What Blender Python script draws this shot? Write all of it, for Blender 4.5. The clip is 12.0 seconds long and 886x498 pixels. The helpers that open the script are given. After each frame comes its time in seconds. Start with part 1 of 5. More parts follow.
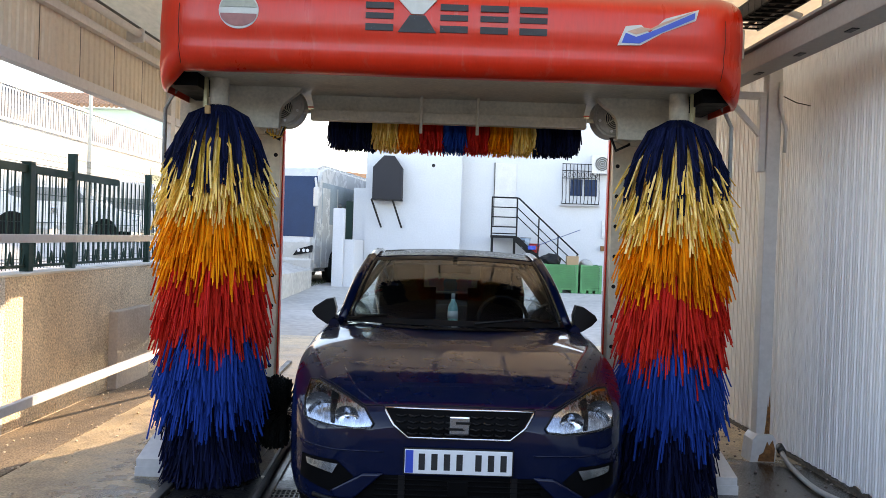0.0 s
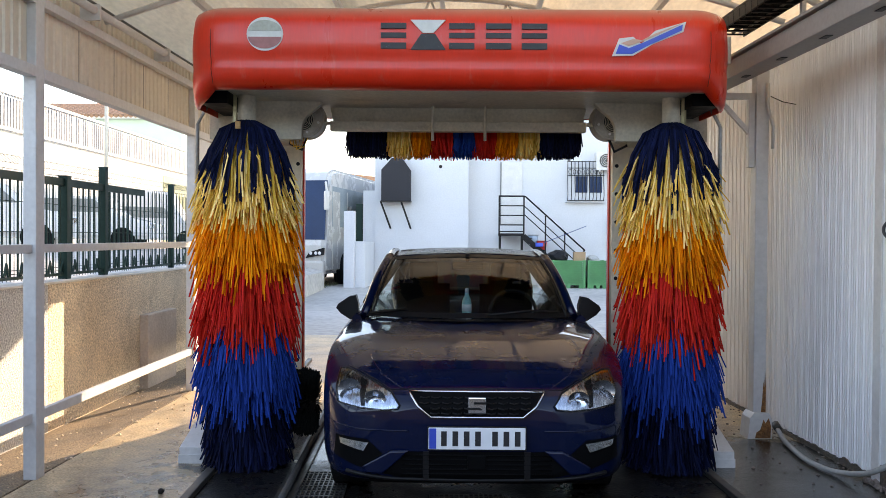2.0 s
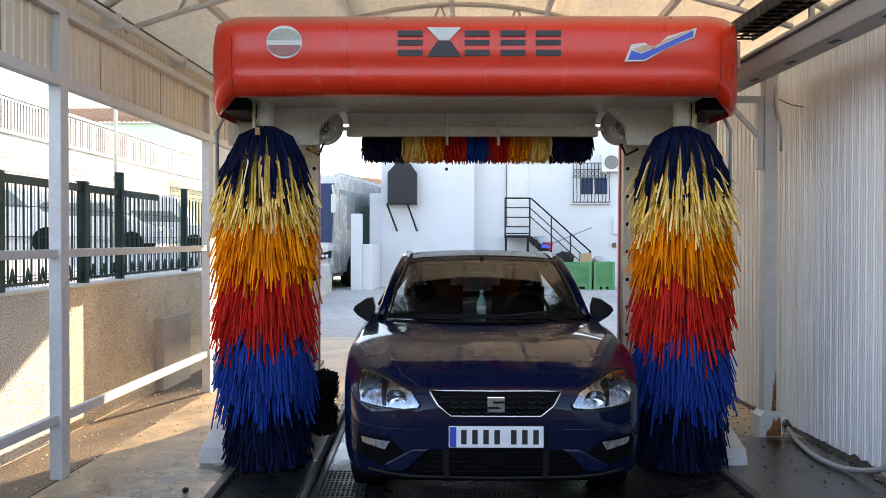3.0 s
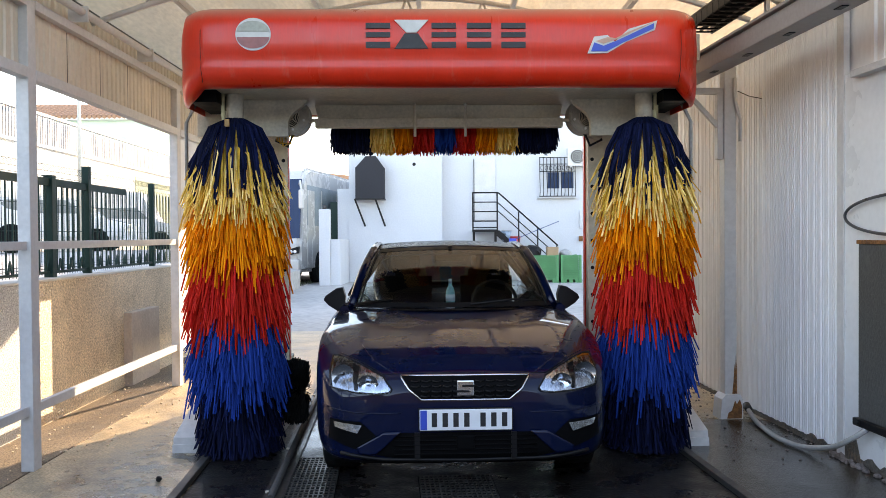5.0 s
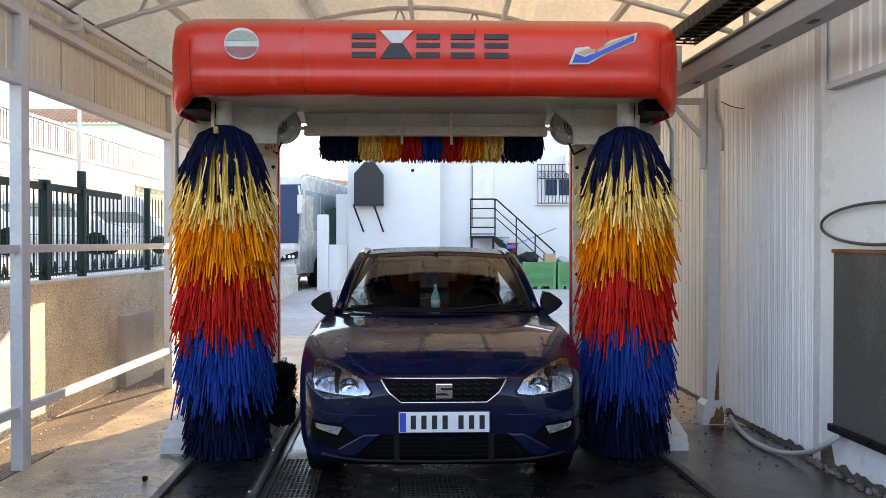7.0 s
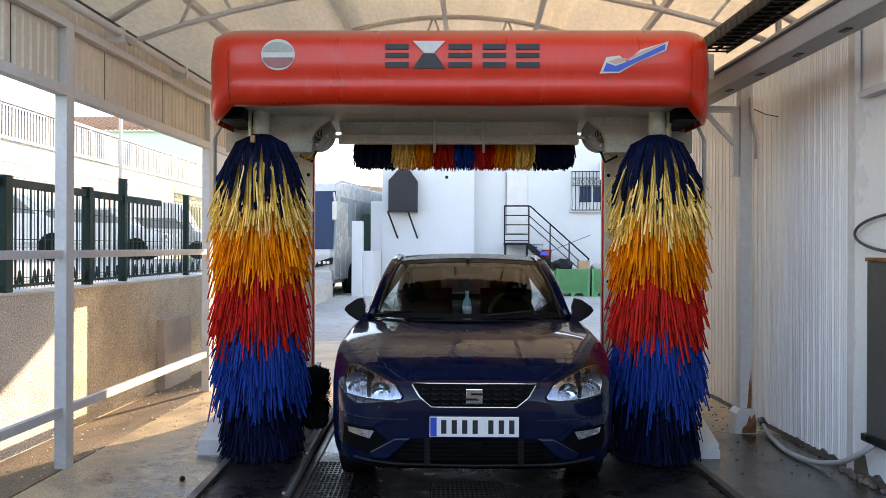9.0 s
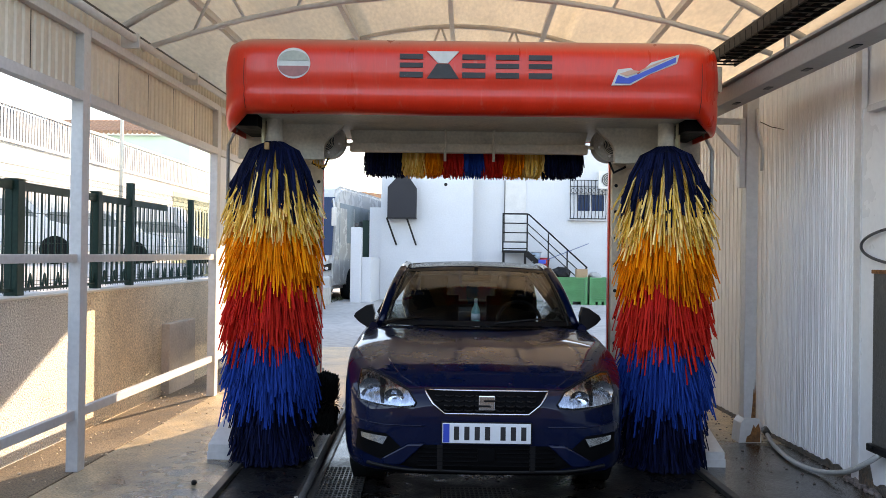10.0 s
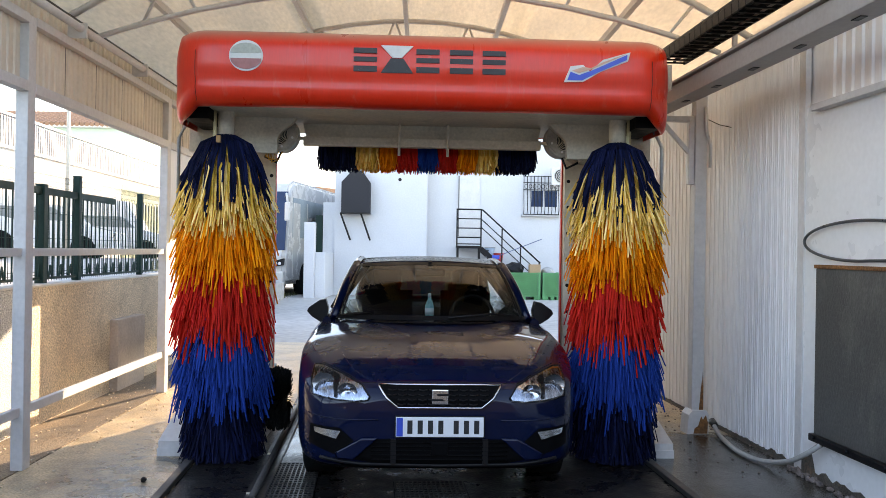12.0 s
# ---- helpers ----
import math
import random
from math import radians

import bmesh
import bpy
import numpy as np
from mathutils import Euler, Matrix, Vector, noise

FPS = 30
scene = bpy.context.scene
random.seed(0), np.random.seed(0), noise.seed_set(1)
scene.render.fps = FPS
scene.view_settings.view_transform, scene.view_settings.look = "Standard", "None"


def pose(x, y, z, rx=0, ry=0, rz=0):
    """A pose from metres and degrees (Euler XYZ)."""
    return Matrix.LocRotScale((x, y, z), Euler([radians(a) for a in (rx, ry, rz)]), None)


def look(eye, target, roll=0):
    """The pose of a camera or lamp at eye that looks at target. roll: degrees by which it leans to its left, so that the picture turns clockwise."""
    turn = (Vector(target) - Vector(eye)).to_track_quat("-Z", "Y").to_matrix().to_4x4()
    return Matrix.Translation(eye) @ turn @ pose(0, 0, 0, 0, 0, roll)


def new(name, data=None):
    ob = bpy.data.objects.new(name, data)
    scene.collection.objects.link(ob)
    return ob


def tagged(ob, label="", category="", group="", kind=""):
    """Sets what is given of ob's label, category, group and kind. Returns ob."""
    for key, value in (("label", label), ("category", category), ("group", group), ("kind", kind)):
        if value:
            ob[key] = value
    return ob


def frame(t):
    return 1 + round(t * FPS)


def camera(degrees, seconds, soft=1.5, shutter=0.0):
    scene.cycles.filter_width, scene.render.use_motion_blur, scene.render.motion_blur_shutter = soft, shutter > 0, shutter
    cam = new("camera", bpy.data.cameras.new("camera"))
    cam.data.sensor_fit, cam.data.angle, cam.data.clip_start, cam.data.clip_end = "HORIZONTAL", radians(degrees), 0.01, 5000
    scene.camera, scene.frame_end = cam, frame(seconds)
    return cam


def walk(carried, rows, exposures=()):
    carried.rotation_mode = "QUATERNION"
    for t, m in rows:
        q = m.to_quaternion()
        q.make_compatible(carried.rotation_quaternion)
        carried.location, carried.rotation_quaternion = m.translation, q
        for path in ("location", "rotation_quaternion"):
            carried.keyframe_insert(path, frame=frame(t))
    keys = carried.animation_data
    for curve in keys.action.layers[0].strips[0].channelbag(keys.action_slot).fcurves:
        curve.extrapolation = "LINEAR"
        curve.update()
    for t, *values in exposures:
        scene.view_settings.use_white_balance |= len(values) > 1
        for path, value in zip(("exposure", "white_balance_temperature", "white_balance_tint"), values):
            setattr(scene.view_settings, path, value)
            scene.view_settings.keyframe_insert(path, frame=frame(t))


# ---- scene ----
cam = camera(55.1, 12.0, soft=0.8)
PATH = [
    (0, look((0.131, -0.271, 1.557), (0.094, 1.728, 1.529), 1.9)),
    (0.5, look((0.128, -0.28, 1.561), (0.092, 1.72, 1.533), 1.5)),
    (1, look((0.076, -0.343, 1.564), (0.04, 1.657, 1.535), 0.8)),
    (1.5, look((0.08, -0.517, 1.553), (0.043, 1.482, 1.528), 0.5)),
    (2, look((0.1, -0.719, 1.553), (0.045, 1.28, 1.524), 0.4)),
    (2.5, look((0.044, -0.8, 1.561), (-0.02, 1.199, 1.534), 0.1)),
    (4.5, look((0.001, -0.883, 1.524), (-0.041, 1.117, 1.504), -0.1)),
    (5, look((0.015, -0.931, 1.51), (0.027, 1.069, 1.477), -0.4)),
    (5.5, look((0.101, -0.996, 1.515), (0.134, 1.004, 1.483), -0.5)),
    (6, look((0.134, -1.022, 1.511), (0.163, 0.978, 1.485), -0.3)),
    (6.5, look((0.141, -1.021, 1.509), (0.156, 0.978, 1.486), -0.2)),
    (7, look((0.14, -1.04, 1.512), (0.147, 0.96, 1.493), 0.0)),
    (9, look((0.161, -1.115, 1.516), (0.087, 0.884, 1.512), 0.2)),
    (9.5, look((0.1, -1.139, 1.524), (0.019, 0.86, 1.526), 0.4)),
    (10, look((0.046, -1.178, 1.523), (-0.015, 0.821, 1.535), 0.8)),
    (10.5, look((0.034, -1.19, 1.525), (0.024, 0.81, 1.538), 1.0)),
    (11, look((0.036, -1.184, 1.521), (0.062, 0.816, 1.531), 1.1)),
    (11.5, look((0.042, -1.185, 1.521), (0.08, 0.815, 1.529), 1.1)),
    (12, look((0.049, -1.19, 1.517), (0.096, 0.81, 1.52), 0.9)),
]
EXPOSURE = [(t, stops, 9200, 20) for t, stops in ((0.0, 2.78), (1.5, 2.74), (2.5, 2.72), (4.5, 2.76), (5.0, 2.86), (6.0, 2.82), (9.0, 2.68), (9.5, 2.64), (11.0, 2.78), (12.0, 2.82))]
walk(cam, PATH, EXPOSURE)

# ---- light ----
SUN_EL, SUN_AZ = 20.0, 37.0      # azimuth from +y towards +x
world = bpy.data.worlds.new("world")
scene.world = world
world.use_nodes = True
wn = world.node_tree
sky = wn.nodes.new("ShaderNodeTexSky")
sky.sky_type = "NISHITA"
sky.sun_disc = False
sky.sun_elevation = radians(SUN_EL)
sky.sun_rotation = radians(SUN_AZ)
sky.dust_density = 0.2
sky.ozone_density = 2.5
wn.links.new(sky.outputs[0], wn.nodes["Background"].inputs[0])
wn.nodes["Background"].inputs[1].default_value = 0.15
sun_data = bpy.data.lights.new("sun", "SUN")
sun_data.energy, sun_data.angle, sun_data.color = 1.7, radians(0.55), (1.0, 0.93, 0.82)
sun = new("sun", sun_data)
sun_dir = Vector((math.sin(radians(SUN_AZ)) * math.cos(radians(SUN_EL)), math.cos(radians(SUN_AZ)) * math.cos(radians(SUN_EL)), math.sin(radians(SUN_EL))))
sun.matrix_world = look((0, 0, 20), Vector((0, 0, 20)) - sun_dir)


# ---- materials ----
def mat(name, color, rough=0.6, metal=0.0, grain=40.0, vary=0.12, big=1.5, bigvary=0.15, bump=0.1, dirt=None, coat=0.0,
        stretch=(1, 1, 1), spec=0.5, rvary=0.15, island=0.0, alt=None):
    m = bpy.data.materials.new(name)
    m.use_nodes = True
    nt = m.node_tree
    N, L = nt.nodes, nt.links
    b = N["Principled BSDF"]
    tc = N.new("ShaderNodeTexCoord")
    mp = N.new("ShaderNodeMapping")
    mp.inputs["Scale"].default_value = stretch
    L.new(tc.outputs["Object"], mp.inputs[0])
    n1, n2 = N.new("ShaderNodeTexNoise"), N.new("ShaderNodeTexNoise")
    n1.inputs["Scale"].default_value, n1.inputs["Detail"].default_value = grain, 4
    n2.inputs["Scale"].default_value, n2.inputs["Detail"].default_value = big, 5
    n2.inputs["Roughness"].default_value = 0.65
    for n in (n1, n2):
        L.new(mp.outputs[0], n.inputs["Vector"])
    r1, r2 = N.new("ShaderNodeMapRange"), N.new("ShaderNodeMapRange")
    for r, n, v in ((r1, n1, vary), (r2, n2, bigvary)):
        r.inputs[1].default_value, r.inputs[2].default_value = 0.3, 0.7
        r.inputs[3].default_value, r.inputs[4].default_value = 1 - v, 1 + v
        L.new(n.outputs["Fac"], r.inputs[0])
    mul = N.new("ShaderNodeMath")
    mul.operation = "MULTIPLY"
    L.new(r1.outputs[0], mul.inputs[0])
    L.new(r2.outputs[0], mul.inputs[1])
    fac = mul
    if island:
        g = N.new("ShaderNodeNewGeometry")
        ri = N.new("ShaderNodeMapRange")
        ri.inputs[3].default_value, ri.inputs[4].default_value = 1 - island, 1 + island
        L.new(g.outputs["Random Per Island"], ri.inputs[0])
        fac = N.new("ShaderNodeMath")
        fac.operation = "MULTIPLY"
        L.new(mul.outputs[0], fac.inputs[0])
        L.new(ri.outputs[0], fac.inputs[1])
    hs = N.new("ShaderNodeVectorMath")
    hs.operation = "SCALE"
    L.new(fac.outputs[0], hs.inputs["Scale"])
    if dirt:
        mixc = N.new("ShaderNodeMix")
        mixc.data_type = "RGBA"
        n3 = N.new("ShaderNodeTexNoise")
        n3.inputs["Scale"].default_value, n3.inputs["Detail"].default_value = dirt[1], 6
        n3.inputs["Roughness"].default_value = 0.7
        L.new(mp.outputs[0], n3.inputs["Vector"])
        r3 = N.new("ShaderNodeMapRange")
        r3.inputs[1].default_value, r3.inputs[2].default_value = dirt[2], dirt[2] + 0.2
        r3.inputs[4].default_value = dirt[3]
        L.new(n3.outputs["Fac"], r3.inputs[0])
        L.new(r3.outputs[0], mixc.inputs[0])
        mixc.inputs[6].default_value = (*color, 1)
        mixc.inputs[7].default_value = (*dirt[0], 1)
        L.new(mixc.outputs[2], hs.inputs[0])
    elif alt:
        mixa = N.new("ShaderNodeMix")
        mixa.data_type = "RGBA"
        ga = N.new("ShaderNodeNewGeometry")
        pw = N.new("ShaderNodeMath")
        pw.operation = "POWER"
        pw.inputs[1].default_value = 1.6
        L.new(ga.outputs["Random Per Island"], pw.inputs[0])
        L.new(pw.outputs[0], mixa.inputs[0])
        mixa.inputs[6].default_value, mixa.inputs[7].default_value = (*color, 1), (*alt, 1)
        L.new(mixa.outputs[2], hs.inputs[0])
    else:
        hs.inputs[0].default_value = color
    L.new(hs.outputs[0], b.inputs["Base Color"])
    rr = N.new("ShaderNodeMapRange")
    rr.inputs[1].default_value, rr.inputs[2].default_value = 0.3, 0.7
    rr.inputs[3].default_value, rr.inputs[4].default_value = max(0.02, rough - rvary), min(1, rough + rvary)
    L.new(n2.outputs["Fac"], rr.inputs[0])
    L.new(rr.outputs[0], b.inputs["Roughness"])
    b.inputs["Metallic"].default_value = metal
    b.inputs["Coat Weight"].default_value = coat
    b.inputs["Coat Roughness"].default_value = 0.03
    b.inputs["Specular IOR Level"].default_value = spec
    if bump:
        bp = N.new("ShaderNodeBump")
        bp.inputs["Strength"].default_value = bump
        bp.inputs["Distance"].default_value = 0.02
        L.new(n1.outputs["Fac"], bp.inputs["Height"])
        L.new(bp.outputs[0], b.inputs["Normal"])
    return m


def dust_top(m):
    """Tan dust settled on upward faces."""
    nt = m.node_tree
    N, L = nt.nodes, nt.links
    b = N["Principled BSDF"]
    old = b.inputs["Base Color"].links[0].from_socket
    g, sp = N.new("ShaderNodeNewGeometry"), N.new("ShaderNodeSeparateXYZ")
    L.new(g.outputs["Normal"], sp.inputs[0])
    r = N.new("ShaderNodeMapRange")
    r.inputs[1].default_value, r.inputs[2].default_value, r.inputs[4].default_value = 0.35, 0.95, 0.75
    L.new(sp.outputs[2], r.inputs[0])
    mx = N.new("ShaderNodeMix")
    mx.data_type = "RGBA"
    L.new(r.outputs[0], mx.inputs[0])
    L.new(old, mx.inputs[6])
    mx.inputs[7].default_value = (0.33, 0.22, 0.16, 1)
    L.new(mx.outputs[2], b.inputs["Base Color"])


def glass(name, tint, mirror=1.45, clear=0.9):
    """Thin pane: see-through, with a Fresnel gloss."""
    m = bpy.data.materials.new(name)
    m.use_nodes = True
    nt = m.node_tree
    N, L = nt.nodes, nt.links
    N.remove(N["Principled BSDF"])
    tr, gl, mx, fr = (N.new("ShaderNode" + k) for k in ("BsdfTransparent", "BsdfGlossy", "MixShader", "Fresnel"))
    tr.inputs[0].default_value = (*tint, 1)
    gl.inputs["Roughness"].default_value = 0.02
    fr.inputs[0].default_value = mirror
    L.new(fr.outputs[0], mx.inputs[0])
    L.new(tr.outputs[0], mx.inputs[1])
    L.new(gl.outputs[0], mx.inputs[2])
    L.new(mx.outputs[0], N["Material Output"].inputs[0])
    return m


def wet_floor():
    """Worn concrete, dry and sandy in places, wet and dark in others."""
    m = mat("wet_concrete", (0.52, 0.40, 0.25), 0.5, grain=60, vary=0.35, big=1.4, bigvary=0.35, bump=0.6, dirt=((0.22, 0.17, 0.12), 2.2, 0.50, 0.75))
    nt = m.node_tree
    N, L = nt.nodes, nt.links
    b = N["Principled BSDF"]
    old_c, old_r = b.inputs["Base Color"].links[0].from_socket, b.inputs["Roughness"].links[0].from_socket
    tc = N.new("ShaderNodeTexCoord")
    sep = N.new("ShaderNodeSeparateXYZ")
    L.new(tc.outputs["Object"], sep.inputs[0])
    nz = N.new("ShaderNodeTexNoise")
    nz.inputs["Scale"].default_value, nz.inputs["Detail"].default_value = 1.9, 9
    nz.inputs["Roughness"].default_value = 0.62
    L.new(tc.outputs["Object"], nz.inputs["Vector"])

    def op(kind, a, c):
        n = N.new("ShaderNodeMath")
        n.operation = kind
        for i, v in enumerate((a, c)):
            if isinstance(v, (int, float)):
                n.inputs[i].default_value = v
            else:
                L.new(v, n.inputs[i])
        return n.outputs[0]
    # the wash water lies over the bay from x = -2.6 to the wall, y up to about 6.5
    # its unseen reach back to y = -4.6 is added to darken bumper reflections
    dx = op("SUBTRACT", sep.outputs[0], 0.35)
    dx = op("DIVIDE", op("ABSOLUTE", dx, 0), 2.75)
    dy = op("DIVIDE", op("ABSOLUTE", op("SUBTRACT", sep.outputs[1], 1.0), 0), 5.6)
    d = op("MAXIMUM", dx, dy)
    w = op("SUBTRACT", 1.0, d)
    w = op("ADD", op("MULTIPLY", w, 3.2), op("MULTIPLY", op("SUBTRACT", nz.outputs["Fac"], 0.5), 1.6))
    w = op("MINIMUM", op("MAXIMUM", op("MULTIPLY", w, 2.2), 0.0), 1.0)
    # damp islands where the film of water has broken up
    nb = N.new("ShaderNodeTexNoise")
    nb.inputs["Scale"].default_value, nb.inputs["Detail"].default_value = 5.5, 8
    L.new(tc.outputs["Object"], nb.inputs["Vector"])
    isl = N.new("ShaderNodeMapRange")
    isl.inputs[1].default_value, isl.inputs[2].default_value = 0.42, 0.56
    isl.inputs[3].default_value, isl.inputs[4].default_value = 1.0, 0.0
    L.new(nb.outputs["Fac"], isl.inputs[0])
    edge = op("MINIMUM", op("MAXIMUM", op("MULTIPLY", op("SUBTRACT", -1.1, sep.outputs[0]), 2.0), 0.0), 1.0)
    share_dry = op("MULTIPLY", isl.outputs[0], op("ADD", 0.05, op("MULTIPLY", edge, 0.50)))
    w = op("MULTIPLY", w, op("SUBTRACT", 1.0, share_dry))
    mc = N.new("ShaderNodeMix")
    mc.data_type = "RGBA"
    mc.blend_type = "MULTIPLY"
    L.new(w, mc.inputs[0])
    L.new(old_c, mc.inputs[6])
    mc.inputs[7].default_value = (0.05, 0.05, 0.052, 1)
    L.new(mc.outputs[2], b.inputs["Base Color"])
    mr = N.new("ShaderNodeMix")
    L.new(w, mr.inputs[0])
    L.new(old_r, mr.inputs[2])
    wr = N.new("ShaderNodeMapRange")
    wr.inputs[1].default_value, wr.inputs[2].default_value = 0.44, 0.58
    wr.inputs[3].default_value, wr.inputs[4].default_value = 0.06, 0.24
    L.new(nz.outputs["Fac"], wr.inputs[0])
    L.new(wr.outputs[0], mr.inputs[3])
    L.new(mr.outputs[0], b.inputs["Roughness"])
    b.inputs["Specular IOR Level"].default_value = 0.5
    bp = b.inputs["Normal"].links[0].from_node
    L.new(op("SUBTRACT", 0.5, op("MULTIPLY", w, 0.34)), bp.inputs["Strength"])
    return m


def roof_sheet():
    """Fibreglass roofing: lets part of the daylight through, with dirt spots."""
    m = mat("roof_sheet", (0.60, 0.50, 0.37), 0.6, grain=30, vary=0.10, big=2.5, bigvary=0.10, bump=0.2, stretch=(1, 0.25, 1))
    nt = m.node_tree
    N, L = nt.nodes, nt.links
    b = N["Principled BSDF"]
    tl, mx = N.new("ShaderNodeBsdfTranslucent"), N.new("ShaderNodeMixShader")
    mx.inputs[0].default_value = 0.44
    L.new(b.inputs["Base Color"].links[0].from_socket, tl.inputs[0])
    L.new(b.outputs[0], mx.inputs[1])
    L.new(tl.outputs[0], mx.inputs[2])
    L.new(mx.outputs[0], N["Material Output"].inputs[0])
    return m


M_FLOOR = wet_floor()
M_GROUND = mat("yard_concrete", (0.42, 0.40, 0.37), 0.85, grain=8, vary=0.15, big=0.25, bigvary=0.25, bump=0.2, dirt=((0.20, 0.18, 0.15), 0.5, 0.55, 0.7))
M_PLASTER = mat("sandy_render", (0.74, 0.60, 0.44), 0.9, grain=55, vary=0.36, big=1.2, bigvary=0.18, bump=1.0, dirt=((0.54, 0.42, 0.30), 3.4, 0.50, 0.65))
M_WHITEWALL = mat("white_render", (0.60, 0.61, 0.63), 0.85, grain=20, vary=0.04, big=0.4, bigvary=0.06, bump=0.15)
M_STEEL = mat("white_painted_steel", (0.62, 0.61, 0.60), 0.45, grain=30, vary=0.06, big=3, bigvary=0.08, bump=0.05, dirt=((0.42, 0.34, 0.26), 5.0, 0.62, 0.5))
M_CLAD = mat("beige_sheet", (0.66, 0.585, 0.48), 0.5, grain=30, vary=0.05, big=1.6, bigvary=0.1, bump=0.05, dirt=((0.45, 0.38, 0.3), 2.5, 0.58, 0.5))
M_PANEL = mat("white_panel", (0.82, 0.82, 0.82), 0.35, grain=25, vary=0.04, big=1.0, bigvary=0.08, bump=0.03, dirt=((0.56, 0.54, 0.50), 1.4, 0.57, 0.45), stretch=(1, 1, 0.35))
M_ROOF = roof_sheet()
M_CEIL = mat("beige_ceiling_sheet", (0.62, 0.55, 0.45), 0.6, grain=20, vary=0.06, big=1.2, bigvary=0.12, bump=0.05)
M_RED = mat("red_plastic", (0.78, 0.030, 0.008), 0.36, grain=60, vary=0.04, big=3, bigvary=0.07, bump=0.02, dirt=((0.66, 0.21, 0.15), 9.0, 0.58, 0.5), coat=0.12, rvary=0.12, stretch=(1.6, 1, 0.22))
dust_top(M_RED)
M_GALV = mat("galvanised_steel", (0.58, 0.52, 0.42), 0.5, 0.0, grain=50, vary=0.12, big=3, bigvary=0.15, bump=0.05, dirt=((0.25, 0.22, 0.17), 4, 0.55, 0.6))
M_DULLGALV = mat("dull_grey_sheet_steel", (0.34, 0.31, 0.27), 0.5, 0.1, grain=50, vary=0.12, big=5, bigvary=0.25, bump=0.05, dirt=((0.12, 0.10, 0.08), 6, 0.5, 0.7))
M_WHITECAR = mat("white_car_paint", (0.80, 0.80, 0.79), 0.25, grain=30, vary=0.03, big=2, bigvary=0.04, bump=0, coat=0.5)
M_DARKSTEEL = mat("dark_grey_steel", (0.07, 0.068, 0.065), 0.5, 0.5, grain=40, vary=0.15, big=3, bigvary=0.2, bump=0.08)
M_BLACK = mat("black_plastic", (0.006, 0.006, 0.007), 0.45, spec=0.25, grain=60, vary=0.1, big=5, bigvary=0.1, bump=0.03)
M_PITCH = mat("pitch_black_plastic", (0.003, 0.003, 0.0035), 0.6, spec=0.06, grain=60, vary=0.1, big=5, bigvary=0.1, bump=0.03)
M_NEARWALL = mat("glossy_white_board", (0.80, 0.81, 0.82), 0.3, grain=25, vary=0.03, big=0.8, bigvary=0.05, bump=0.02)
M_RUBBER = mat("black_rubber", (0.006, 0.008, 0.008), 0.8, spec=0.2, grain=60, vary=0.2, big=5, bigvary=0.1, bump=0.1)
M_GREEN = mat("dark_green_paint", (0.014, 0.042, 0.034), 0.5, spec=0.2, grain=40, vary=0.1, big=3, bigvary=0.15, bump=0.03)
M_CRATE = mat("green_plastic", (0.06, 0.28, 0.11), 0.5, grain=40, vary=0.1, big=3, bigvary=0.15, bump=0.03)
M_PAINT = mat("navy_car_paint", (0.0004, 0.0048, 0.027), 0.28, 0.0, grain=300, vary=0.1, big=2, bigvary=0.05, bump=0.0, coat=0.65, rvary=0.04, spec=0.02)
M_CHROME = mat("chrome", (0.75, 0.76, 0.78), 0.1, 1.0, grain=30, vary=0.02, big=3, bigvary=0.03, bump=0, rvary=0.05)
M_LAMP = mat("headlight_reflector", (0.88, 0.92, 0.97), 0.14, 1.0, grain=30, vary=0.05, big=14, bigvary=0.1, bump=0.0, rvary=0.06)
M_LAMPBASE = mat("headlight_housing", (0.42, 0.46, 0.52), 0.25, 1.0, grain=60, vary=0.1, big=20, bigvary=0.35, bump=0.0, rvary=0.1, stretch=(3, 1, 0.6))
M_GLASS = glass("windscreen_glass", (0.82, 0.90, 0.87), 1.68)
M_BEAM = mat("grey_beige_painted_steel", (0.33, 0.30, 0.275), 0.5, grain=30, vary=0.06, big=3, bigvary=0.12, bump=0.04, dirt=((0.28, 0.24, 0.2), 4.0, 0.58, 0.5))
M_CLEAR = glass("clear_glass", (0.93, 0.95, 0.97), 1.4)
M_CABIN = mat("black_cloth", (0.010, 0.010, 0.011), 0.9, spec=0.2, grain=80, vary=0.2, big=5, bigvary=0.1, bump=0.1)
M_PLATEWHITE = mat("plate_white", (0.82, 0.83, 0.84), 0.35, grain=30, vary=0.02, big=5, bigvary=0.02, bump=0)
M_BLUEBAND = mat("blue_band", (0.02, 0.08, 0.5), 0.4, grain=30, vary=0.02, big=5, bigvary=0.02, bump=0)
M_INK = mat("black_ink", (0.02, 0.02, 0.022), 0.5, grain=60, vary=0.1, big=30, bigvary=0.2, bump=0, dirt=((0.2, 0.2, 0.19), 60, 0.63, 0.8))
M_SILVER = mat("silver_sticker", (0.62, 0.62, 0.58), 0.4, grain=30, vary=0.05, big=8, bigvary=0.1, bump=0)
M_MAROON = mat("faded_maroon", (0.38, 0.14, 0.13), 0.5, grain=30, vary=0.1, big=8, bigvary=0.1, bump=0)
M_PINK = mat("faded_pink", (0.62, 0.36, 0.26), 0.5, grain=30, vary=0.1, big=8, bigvary=0.1, bump=0)
M_RUST = mat("rust", (0.22, 0.09, 0.03), 0.9, grain=60, vary=0.4, big=8, bigvary=0.3, bump=0.5)
M_TILE = mat("clay_roof_tile", (0.34, 0.19, 0.12), 0.85, grain=20, vary=0.2, big=2, bigvary=0.2, bump=0.2)
